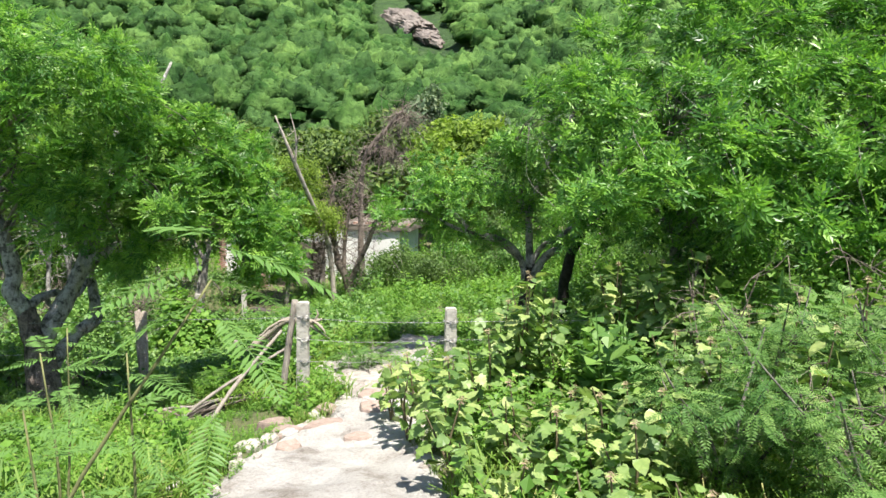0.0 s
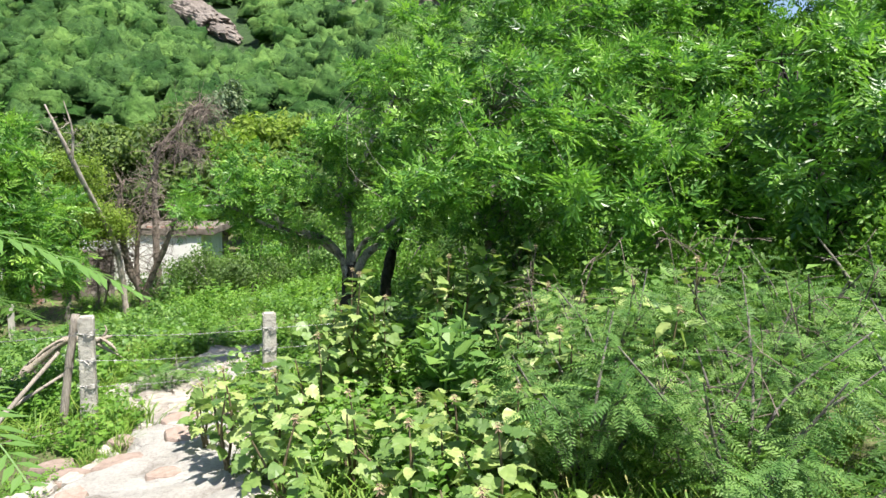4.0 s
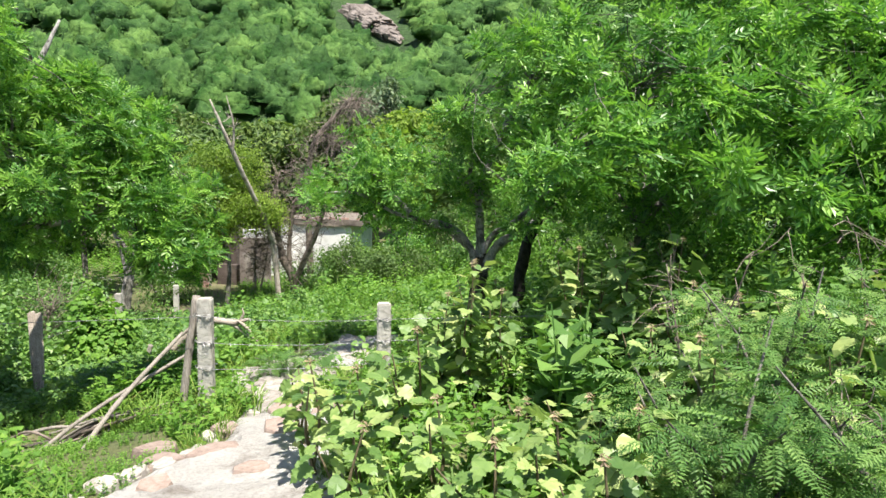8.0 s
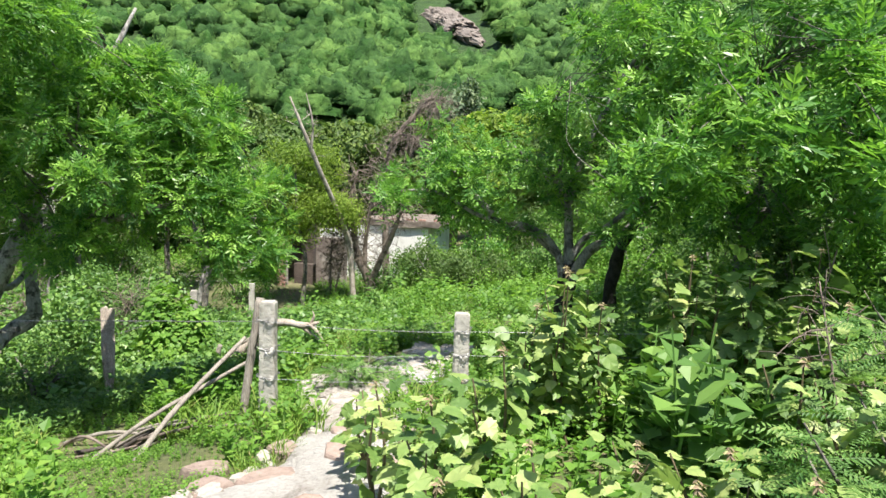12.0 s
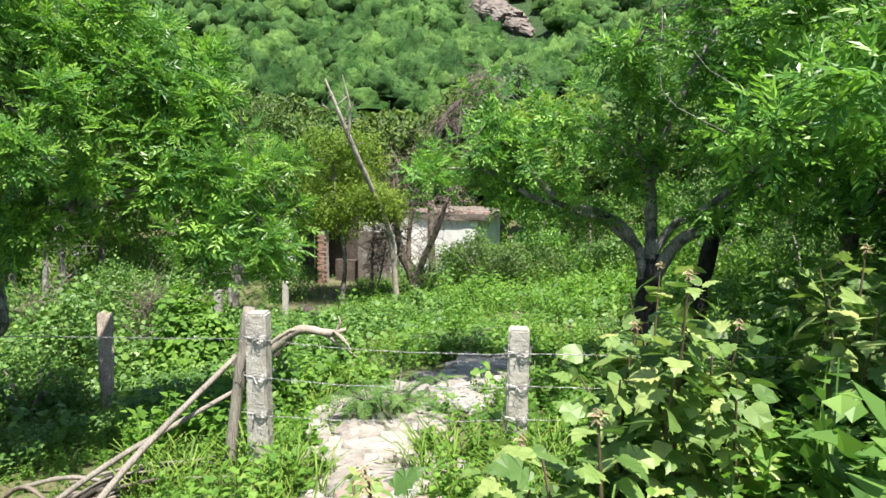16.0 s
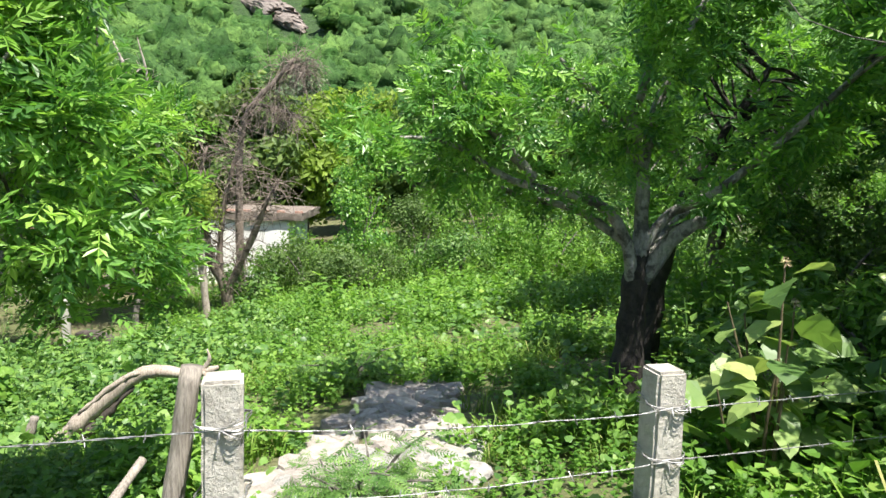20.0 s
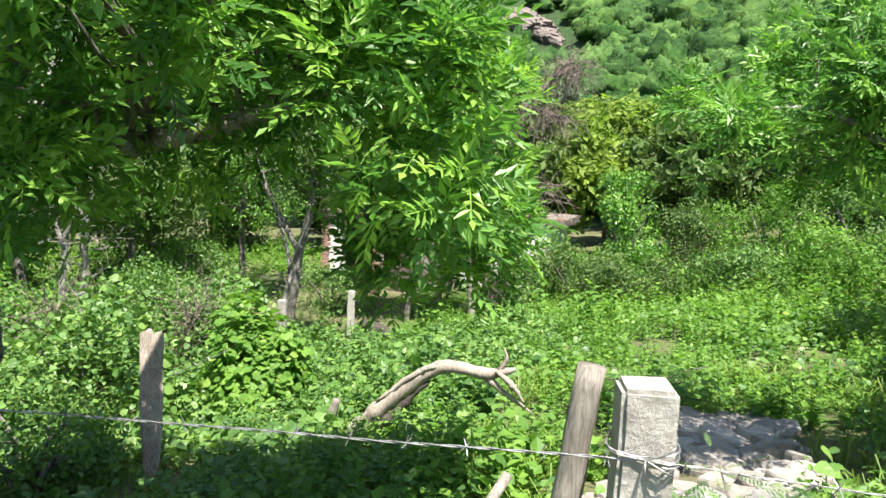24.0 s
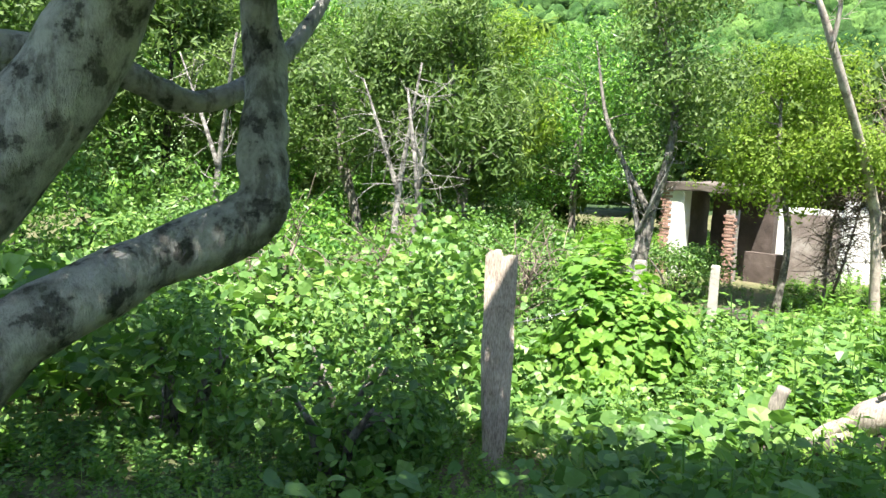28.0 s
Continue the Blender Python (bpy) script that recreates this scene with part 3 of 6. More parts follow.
def puff(n, radius, leaf, width, seed):
    """A clump of many loose small leaves."""
    rs = np.random.RandomState(seed)
    T, F = diamond(leaf, width)
    d = rs.normal(size=(n, 3))
    d /= np.linalg.norm(d, axis=1)[:, None]
    P = d * radius * rs.uniform(0.35, 1.0, n)[:, None] * np.array([1, 1, 0.75])
    return scatter(T, F, P, frames_to(d + np.array([0, 0, 0.6]) + rs.normal(size=(n, 3)) * 0.5, rs), rs.uniform(0.7, 1.3, n))


PUFF_MID = [puff(30, 0.38, 0.2, 0.1, s) for s in (11, 12, 13)]
PUFF_SMALL = [puff(60, 0.34, 0.07, 0.036, s) for s in (16, 17, 18)]
PUFF_FINE = [puff(60, 0.4, 0.13, 0.035, s) for s in (14, 15)]

# the near tree by the fence, three stems on one rough bole
grow("fence_tree", "leafy tree with pale patched bark leaning beside the fence", (-4.95, 6.62, -1.3),
     [([(-4.9, 6.57, -1.55), (-4.97, 6.6, -1.02), (-5.05, 6.65, -0.75), (-5.11, 6.69, -0.5), (-5.17, 6.7, -0.32), (-5.215, 6.71, -0.17), (-5.25, 6.72, -0.04)], [0.29, 0.205, 0.17, 0.146, 0.125, 0.105, 0.085]),
      ([(-5.215, 6.7, -0.2), (-5.28, 6.69, -0.03), (-5.37, 6.64, 0.17), (-5.36, 6.68, 0.4), (-5.5, 6.6, 1.0), (-6.0, 6.6, 1.8), (-6.4, 7.0, 2.7)], [0.08, 0.095, 0.092, 0.09, 0.075, 0.055, 0.02]),
      ([(-5.07, 6.66, -0.98), (-5.12, 6.72, -0.62), (-5.12, 6.84, -0.36), (-5.07, 7.01, -0.13), (-4.99, 7.13, 0.11), (-4.91, 7.24, 0.42), (-4.85, 7.7, 1.2), (-4.7, 8.2, 2.1), (-4.5, 8.6, 3.0)], [0.04, 0.08, 0.112, 0.106, 0.095, 0.085, 0.07, 0.05, 0.015]),
      ([(-5.0, 6.66, -1.12), (-5.03, 6.76, -0.82), (-5.03, 6.88, -0.63), (-5.0, 7.03, -0.53), (-5.03, 7.32, -0.42), (-4.98, 7.52, -0.33), (-5.0, 7.56, -0.14), (-5.08, 7.62, 0.1), (-5.1, 7.65, 0.42), (-5.3, 8.3, 1.2), (-5.7, 9.1, 2.0), (-6.2, 9.7, 2.6)],
       [0.05, 0.09, 0.095, 0.08, 0.075, 0.08, 0.066, 0.055, 0.05, 0.045, 0.035, 0.012]),
      ([(-4.99, 7.12, 0.1), (-4.88, 7.24, 0.38), (-4.55, 7.38, 0.62), (-4.05, 7.55, 0.74), (-3.5, 7.75, 0.92), (-2.9, 8.1, 1.3)], [0.08, 0.075, 0.068, 0.055, 0.036, 0.01]),
      ([(-5.23, 6.68, -0.08), (-5.25, 6.8, 0.0), (-5.24, 7.0, 0.06), (-5.22, 7.2, 0.06), (-5.2, 7.5, -0.02), (-5.3, 7.9, 0.25), (-5.5, 8.3, 0.8)], [0.07, 0.055, 0.046, 0.042, 0.034, 0.026, 0.01]),
      ([(-5.24, 7.0, 0.06), (-5.24, 7.04, -0.03), (-5.22, 7.07, -0.1)], [0.036, 0.03, 0.018]),
      ([(-5.06, 7.6, -0.02), (-5.1, 7.58, 0.12), (-5.14, 7.6, 0.34), (-5.2, 7.7, 0.8)], [0.035, 0.024, 0.02, 0.008])],
     # last mass is unseen overhead foliage, added to shade the limbs
     [(-3.9, 7.15, 0.85, 1.2, 1.1, 1.85, 430, 0.0), (-5.6, 6.6, 1.6, 1.2, 0.9, 1.2, 30, 0.15), (-3.45, 7.5, 0.8, 0.9, 0.85, 1.3, 560, -0.25), (-3.05, 8.25, 0.75, 0.55, 0.55, 0.6, 240, -0.9), (-6.8, 6.7, 0.9, 1.9, 1.2, 1.6, 25, 0.2), (-4.5, 5.9, 2.5, 1.5, 0.8, 0.45, 120)],
     SPRAY_NEAR, LEAF_TREE, BARK_PALE, 150, 21, (0.65, 1.0), 0.5, 0.02, 1.0, BARK_ROUGH, inner=0.6, along={4: 1}, twig_bark=BARK_GREY, space=0.34, each=11, wide=0.24)

# the dark-trunked tree past the fence
grow("dark_trunk_tree", "spreading tree with a dark trunk, grey limbs and thin foliage", (0.32, 9.6, -0.95),
     [([(0.3, 9.6, -1.25), (0.32, 9.6, -0.75), (0.34, 9.6, -0.3), (0.36, 9.62, 0.1), (0.38, 9.62, 0.35)], [0.16, 0.125, 0.112, 0.1, 0.06]),
      ([(0.4, 9.6, 0.1), (0.55, 9.5, 0.42), (0.68, 9.42, 0.56), (0.76, 9.38, 0.58)], [0.06, 0.055, 0.05, 0.045]),
      ([(0.34, 9.6, 0.05), (0.22, 9.55, 0.45), (-0.05, 9.45, 0.7), (-0.65, 9.35, 0.83), (-1.15, 9.2, 1.08), (-1.7, 9.1, 1.06)], [0.055, 0.045, 0.036, 0.026, 0.018, 0.005]),
      ([(0.38, 9.62, 0.2), (0.36, 9.6, 0.6), (0.32, 9.55, 1.0), (0.2, 9.5, 1.25), (-0.15, 9.4, 1.5), (-0.4, 9.35, 1.7)], [0.07, 0.055, 0.046, 0.038, 0.026, 0.01]),
      ([(0.36, 9.62, 0.3), (0.55, 9.55, 0.62), (0.75, 9.4, 0.75), (1.2, 9.2, 1.2), (1.7, 9.0, 1.8), (2.2, 8.8, 2.5)], [0.045, 0.038, 0.032, 0.026, 0.018, 0.007]),
      ([(0.33, 9.56, 1.0), (0.45, 9.6, 1.5), (0.8, 9.7, 2.3), (1.3, 9.8, 3.2)], [0.045, 0.038, 0.028, 0.01]),
      ([(0.4, 9.65, 0.2), (0.7, 9.9, 0.5), (1.3, 10.3, 0.95), (2.2, 10.6, 1.6), (3.0, 10.8, 2.3)], [0.042, 0.036, 0.028, 0.019, 0.007]),
      ([(-0.5, 9.35, 0.85), (-0.78, 9.3, 1.13), (-1.0, 9.25, 1.4), (-1.06, 9.25, 1.7)], [0.04, 0.032, 0.02, 0.006]),
      ([(0.24, 9.56, 0.4), (-0.1, 9.75, 0.62), (-0.55, 9.9, 0.72), (-1.1, 10.0, 0.95), (-1.6, 10.1, 1.3)], [0.036, 0.03, 0.024, 0.016, 0.005]),
      ([(0.33, 9.56, 0.95), (0.1, 9.7, 1.25), (-0.2, 9.9, 1.45), (-0.75, 10.1, 1.5), (-1.3, 10.2, 1.5)], [0.036, 0.03, 0.024, 0.016, 0.005]),
      ([(0.2, 9.5, 1.25), (0.25, 9.3, 1.65), (0.2, 9.0, 1.9), (0.1, 8.9, 2.1)], [0.034, 0.028, 0.018, 0.006])],
     [(2.35, 9.2, 2.25, 1.6, 1.8, 1.8, 110, 0.1), (2.9, 9.2, 3.5, 1.7, 1.6, 0.8, 60), (1.1, 8.9, 1.9, 0.95, 1.2, 0.7, 80, 0.0), (-0.75, 9.5, 0.95, 1.15, 0.9, 0.6, 34, 0.0), (-1.4, 9.3, 1.1, 0.7, 0.6, 0.35, 20, 0.0), (1.35, 8.1, 2.3, 1.0, 0.9, 0.55, 80), (3.3, 8.2, 1.9, 1.2, 1.2, 1.3, 90), (2.3, 7.5, 2.2, 0.95, 0.85, 0.75, 130), (2.2, 6.9, 1.55, 1.25, 1.0, 0.65, 150, -0.4), (1.3, 7.6, 1.45, 0.7, 0.7, 0.5, 60, -0.3)],
     SPRAY_B, LEAF_THIN, BARK_LIMB, 170, 33, (0.5, 0.85), 0.5, 0.02, 1.4, BARK_DARK, inner=0.6, along={2: 1, 7: 1, 3: 1, 4: 1, 5: 1, 6: 1, 8: 1, 9: 1, 10: 1}, twig_bark=BARK_GREY, space=0.46, each=7, wide=0.25, fuller=1.4)

# more trees on the far side of the fence
for k, (x, y, top, wide, label) in enumerate([
        (5.2, 11.4, 4.9, 1.9, "dense green tree with a dark trunk among undergrowth"), (7.2, 11.8, 4.7, 2.2, "tall green tree with a pale leaning stem"),
        (9.6, 9.5, 5.4, 2.2, "broad green tree at the edge of the thicket"), (3.2, 14.6, 3.0, 1.8, "leafy tree standing behind the dark trunk"),
        (8.9, 12.7, 4.3, 2.0, "tall leafy tree above the thicket"), (8.0, 11.0, 3.9, 1.5, "tall leafy tree above the thicket"), (6.4, 8.2, 3.0, 1.7, "bushy green tree with low branches")]):
    g0 = float(lay(x, y))
    rs_ = np.random.RandomState(60 + k)
    lean = rs_.uniform(-0.3, 0.3, 2)
    limbs_ = [([(x, y, g0 - 0.2), (x + lean[0] * 0.4, y + lean[1] * 0.3, g0 + 0.7), (x + lean[0], y + lean[1], g0 + 1.5)], [0.17, 0.13, 0.1])]
    for j in range(4):
        a = j * 1.6 + rs_.uniform(-0.4, 0.4)
        limbs_.append(([(x + lean[0], y + lean[1], g0 + 1.3), (x + 0.5 * math.cos(a), y + 0.5 * math.sin(a), g0 + 2.0), (x + wide * 0.7 * math.cos(a), y + wide * 0.7 * math.sin(a), g0 + 2.6 + rs_.rand())], [0.08, 0.06, 0.015]))
    mid = (g0 + 1.2 + top) / 2 + 0.2
    hh = (top - g0 - 1.0) / 2
    grow("thicket_tree", label, (x, y, g0), limbs_, [(x, y, mid, wide, wide, hh, 300), (x - 0.7, y - 0.8, mid - 0.5, wide * 0.7, wide * 0.7, hh * 0.8, 150)],
         SPRAY_B, LEAF_RIGHT, BARK_GREY if k % 2 else BARK_DARK, 90, 70 + k, (1.0, 1.5), 0.5, 0.0, 1.2, inner=0.6, group="thicket trees", space=0.62, each=9, wide=0.42)

# second dark stem beside the dark trunk
x, y = 0.85, 10.6
grow("dark_stem_tree", "dark slanting tree stem with sparse leaves", (x, y, float(lay(x, y))),
     [([(x, y, -1.3), (x + 0.02, y, -0.4), (x + 0.1, y, 0.3), (x + 0.4, y, 1.0), (x + 1.0, y + 0.2, 1.9)], [0.1, 0.085, 0.08, 0.06, 0.03])],
     [(x + 0.9, y + 0.2, 2.0, 1.2, 1.0, 0.8, 60)], SPRAY_B, LEAF_RIGHT, BARK_DARK, 30, 81, (0.8, 1.2))

# slender trees behind the vines and by the ruin
for k, (x, y, h, r, leaf, bark) in enumerate([
        (-11.2, 13.2, 4.2, 1.3, LEAF_AIRY, BARK_GREY), (-10.2, 14.4, 4.6, 1.4, LEAF_AIRY, BARK_GREY), (-7.9, 15.2, 5.2, 0.75, LEAF_AIRY, BARK_GREY), (-13.5, 11.0, 4.5, 1.7, LEAF_AIRY, BARK_DARK),
        (-12.6, 8.0, 4.3, 1.7, LEAF_AIRY, BARK_DARK), (-15.0, 14.5, 5.0, 2.0, LEAF_RIGHT, BARK_GREY), (-11.0, 18.5, 4.8, 1.8, LEAF_RIGHT, BARK_GREY), (-17.0, 10.0, 5.2, 2.2, LEAF_RIGHT, BARK_DARK),
        (-14.5, 19.5, 5.2, 2.0, LEAF_AIRY, BARK_GREY), (-12.0, 16.6, 4.6, 1.2, LEAF_YELLOW, BARK_GREY), (-10.4, 5.4, 4.0, 1.5, LEAF_AIRY, BARK_DARK), (-19.0, 16.0, 6.0, 2.4, LEAF_AIRY, BARK_GREY)]):
    g0 = float(lay(x, y))
    rs_ = np.random.RandomState(90 + k)
    a = rs_.uniform(-0.45, 0.45, 6)
    limbs_ = [([(x, y, g0 - 0.2), (x + a[0] * 0.5, y + a[1] * 0.4, g0 + h * 0.3), (x + a[0], y + a[1], g0 + h * 0.6), (x + a[2] * 1.4, y + a[3], g0 + h * 0.95)], [0.085, 0.07, 0.05, 0.012]),
              ([(x + a[0] * 0.5, y + a[1] * 0.4, g0 + h * 0.32), (x + a[4] * 1.5, y + a[5], g0 + h * 0.55), (x + a[4] * 2.4, y + a[5] * 1.5, g0 + h * 0.8)], [0.05, 0.035, 0.01])]
    grow("slender_tree", "slender tree with a thin grey stem and airy green leaves" if bark is BARK_GREY else "slender tree with a dark stem and airy green leaves", (x, y, g0), limbs_,
         [(x + a[0], y + a[1], g0 + h * 0.72, r, r, h * 0.34, int(190 * r))], PUFF_FINE if k % 2 else PUFF_SMALL, leaf, bark, 40, 95 + k, (0.85, 1.35), 0.3, 0.0, 1.0, group="slender trees", twig_r=0.012, each=3, wide=0.5)

SHRUB_PUFF = [puff(48, 0.26, 0.075, 0.045, s) for s in (21, 22)]

# bushes


def bush(x, y, w, h, leaf, n, seed, label, puffs=PUFF_MID, size=(0.6, 1.05), bark=BARK_GREY, name="bush", group="bushes"):
    g0 = float(lay(x, y))
    rs_ = np.random.RandomState(seed)
    limbs_ = []
    for j in range(4):
        a = j * 1.57 + rs_.rand()
        limbs_.append(([(x + 0.05 * math.cos(a), y + 0.05 * math.sin(a), g0 - 0.1), (x + w * 0.25 * math.cos(a), y + w * 0.25 * math.sin(a), g0 + h * 0.4), (x + w * 0.55 * math.cos(a), y + w * 0.55 * math.sin(a), g0 + h * 0.75)], [0.035, 0.025, 0.008]))
    return grow(name, label, (x, y, g0), limbs_, [(x, y, g0 + h * 0.5, w, w, h * 0.5, n)], puffs, leaf, bark, 12, seed, size, 0.35, -0.25, 1.0, inner=0.5, category="bush", group=group, each=4, wide=0.3)


bush(-2.75, 22.0, 1.0, 2.9, LEAF_TREE, 150, 201, "bright green leafy sapling beside the white wall", SHRUB_PUFF, (1.0, 1.6), name="sapling")
for k, (x, y, w, h) in enumerate([(-1.2, 23.5, 1.3, 2.3), (0.6, 22.5, 1.5, 2.4), (2.6, 23.0, 1.6, 2.6), (4.6, 21.5, 1.7, 2.5), (1.6, 19.0, 1.1, 1.5), (3.4, 18.0, 1.3, 1.7), (6.5, 19.5, 1.8, 2.6), (8.0, 16.0, 1.8, 2.3),
                                  (5.3, 14.6, 1.3, 1.7), (3.6, 12.4, 1.0, 1.3), (2.2, 11.4, 0.8, 1.0), (-0.3, 20.5, 0.9, 1.1), (-3.7, 20.3, 1.1, 1.25), (-4.4, 21.6, 1.0, 1.3), (-5.0, 19.9, 0.7, 0.9), (-2.4, 19.4, 0.9, 0.9)]):
    bush(x, y, w, h, (LEAF_AIRY, LEAF_HERB, LEAF_VINE)[k % 3], int(46 * w * w + 25), 210 + k, "rounded green bush on the weedy slope", PUFF_SMALL, (0.9, 1.5))
for k, (x, y, w, h) in enumerate([(-12.0, 10.0, 1.5, 1.7), (-10.0, 11.5, 1.1, 1.3), (-9.0, 13.6, 1.1, 1.3), (-13.0, 14.0, 1.8, 2.2), (-11.0, 16.0, 1.5, 1.8), (-15.5, 9.0, 1.8, 2.3), (-8.8, 18.6, 0.9, 1.0), (-12.6, 17.5, 1.5, 2.3), (-10.6, 7.2, 1.2, 1.3), (-7.6, 4.6, 1.2, 1.2)]):
    bush(x, y, w, h, (LEAF_VINE, LEAF_TREE)[k % 2], int(60 * w * w * 0.8 + 25), 240 + k, "tangled green bush under the trees", PUFF_SMALL, (0.8, 1.3))
for k, (x, y, w, h) in enumerate([(2.9, 7.6, 0.7, 0.8), (4.3, 7.2, 1.0, 1.1), (3.6, 9.4, 1.0, 0.9), (5.6, 6.4, 1.2, 1.4), (6.8, 5.4, 1.3, 1.5), (2.0, 9.0, 0.7, 0.7)]):
    bush(x, y, w, h, LEAF_HERB, int(70 * w * w + 26), 260 + k, "dense green thicket bush beyond the fence", PUFF_SMALL, (0.7, 1.2))

# trees of the valley behind the ruin
for k, (x, y, h, w, leaf) in enumerate([
        (-7.6, 29.0, 6.4, 2.4, LEAF_OLIVE), (-4.3, 36.8, 7.2, 2.6, LEAF_YELLOW), (-10.5, 33.0, 6.0, 2.6, LEAF_OLIVE), (-1.0, 31.0, 5.4, 2.6, LEAF_AIRY), (2.5, 33.0, 5.6, 3.0, LEAF_AIRY), (6.5, 30.0, 5.4, 2.8, LEAF_OLIVE),
        (-14.0, 30.0, 6.0, 2.8, LEAF_AIRY), (-18.0, 27.0, 6.0, 3.2, LEAF_OLIVE), (-7.4, 45.0, 9.5, 2.4, LEAF_GREY), (-12.5, 42.0, 6.4, 3.4, LEAF_AIRY), (0.5, 42.0, 6.4, 3.4, LEAF_GREY), (5.0, 43.0, 6.2, 3.4, LEAF_AIRY),
        (11.0, 36.0, 6.0, 3.4, LEAF_AIRY), (15.0, 28.0, 6.4, 3.2, LEAF_OLIVE), (-20.0, 38.0, 6.8, 3.6, LEAF_OLIVE), (-26.0, 30.0, 7.0, 3.6, LEAF_AIRY), (-24.0, 22.0, 7.0, 3.0, LEAF_OLIVE), (-3.4, 46.0, 7.0, 3.2, LEAF_GREY),
        (9.6, 24.0, 5.0, 2.4, LEAF_AIRY), (12.0, 18.0, 5.0, 2.6, LEAF_OLIVE), (-5.6, 31.5, 6.0, 1.8, LEAF_YELLOW)]):
    g0 = float(lay(x, y))
    rs_ = np.random.RandomState(300 + k)
    a = rs_.uniform(-0.6, 0.6, 4)
    limbs_ = [([(x, y, g0 - 0.2), (x + a[0] * 0.4, y, g0 + h * 0.25), (x + a[0], y + a[1], g0 + h * 0.6)], [0.2, 0.15, 0.06])]
    for j in range(3):
        b = j * 2.1 + rs_.rand()
        limbs_.append(([(x + a[0] * 0.4, y, g0 + h * 0.28), (x + w * 0.35 * math.cos(b), y + w * 0.35 * math.sin(b), g0 + h * 0.5), (x + w * 0.7 * math.cos(b), y + w * 0.7 * math.sin(b), g0 + h * 0.7)], [0.09, 0.06, 0.02]))
    grow("valley_tree", {LEAF_YELLOW: "rounded yellow-green tree behind the ruin", LEAF_GREY: "thin grey-green tree at the hill's foot"}.get(leaf, "leafy green tree at the foot of the hill"), (x, y, g0), limbs_,
         [(x, y, g0 + h * 0.62, w, w, h * 0.36, int(34 * w * w)), (x + a[2] * 2, y + a[3], g0 + h * 0.42, w * 0.8, w * 0.8, h * 0.26, int(16 * w * w))],
         PUFF_MID, leaf, BARK_GREY, 25, 310 + k, (1.2, 1.9), 0.3, -0.05 if leaf is not LEAF_GREY else 0.08, 0.55, group="valley trees", twig_r=0.02, each=4, wide=0.7)

x, y = -7.0, 18.6
g0 = float(lay(x, y))
grow("slender_tree", "yellow-green slender tree leaning over the ruin's front", (x, y, g0), [([(x, y, g0 - 0.2), (x + 0.1, y, g0 + 1.3), (x - 0.15, y, g0 + 2.6), (x - 0.3, y + 0.2, g0 + 4.2)], [0.07, 0.055, 0.04, 0.012])],
     [(x - 0.1, y, g0 + 3.3, 1.25, 1.0, 1.2, 200), (x - 0.3, y + 0.3, g0 + 2.45, 1.1, 0.9, 0.55, 120), (x + 0.9, y, g0 + 2.5, 0.6, 0.7, 0.5, 50)], PUFF_SMALL, LEAF_YELLOW, BARK_GREY, 30, 118, (0.85, 1.3), 0.3, 0.0, 1.0, group="slender trees", twig_r=0.012, each=3, wide=0.45)

# ---- dead wood by the ruin ----


def twiggy(name, label, base, stems, n, spread, seed, bark=TWIG, drop=0.0, r=0.012, category="dead tree"):
    """Bare stems with many thin dead twigs."""
    rs_ = np.random.RandomState(seed)
    base = np.array(base, float)
    t = thing(name, base, label, category)
    for i, (points, radii) in enumerate(stems):
        child("trunk" if i == 0 else "limb", mesh_of("limb", *tube([np.array(q) - base for q in points], radii, 9, None, 0.35, seed + i), bark, True), t)
    at = nodes_of(stems)
    items = []
    for _ in range(n):
        q, rr = at[rs_.randint(len(at))]
        d = rs_.normal(size=3) * np.array([1, 1, 0.7]) + np.array([0, 0, 0.5 - drop])
        d *= spread * rs_.uniform(0.3, 1.0) / np.linalg.norm(d)
        side = rs_.normal(size=3) * 0.18 * spread
        p = [q - base, q + d * 0.5 + side * 0.6 - base, q + d + side * 0.3 + np.array([0, 0, -drop * spread * 0.4]) - base]
        items.append(tube(p, [min(rr * 0.5, r), r * 0.5, 0.003], 4, 5, 0, 0, False))
        for _ in range(2):
            e = p[1] + rs_.normal(size=3) * 0.3 * spread
            items.append(tube([p[1], (p[1] + e) / 2 + rs_.normal(size=3) * 0.05 * spread, e], [r * 0.5, r * 0.35, 0.003], 3, 3, 0, 0, False))
    child("brushwood", mesh_of("brushwood", *join_arrays(*items), bark), t, "", "stuff")
    return t


twiggy("forked_dead_tree", "forked brown tree with dry twigs before the ruin", (-5.3, 19.3, -2.4),
       [([(-5.25, 19.3, -2.7), (-5.3, 19.3, -1.9), (-5.6, 19.2, -1.2), (-5.75, 19.2, -0.4), (-5.9, 19.3, 0.4), (-5.7, 19.3, 1.2)], [0.17, 0.14, 0.1, 0.085, 0.06, 0.02]),
        ([(-5.3, 19.3, -2.0), (-5.05, 19.2, -1.4), (-4.6, 19.1, -0.4), (-4.4, 19.0, 0.1), (-4.15, 19.0, 0.5)], [0.1, 0.085, 0.07, 0.055, 0.03]),
        ([(-5.45, 19.25, -1.6), (-5.4, 19.2, -0.6), (-5.2, 19.2, 0.6), (-4.9, 19.2, 1.5)], [0.08, 0.06, 0.045, 0.015])], 260, 0.8, 401, TWIG, 0.3, 0.012)
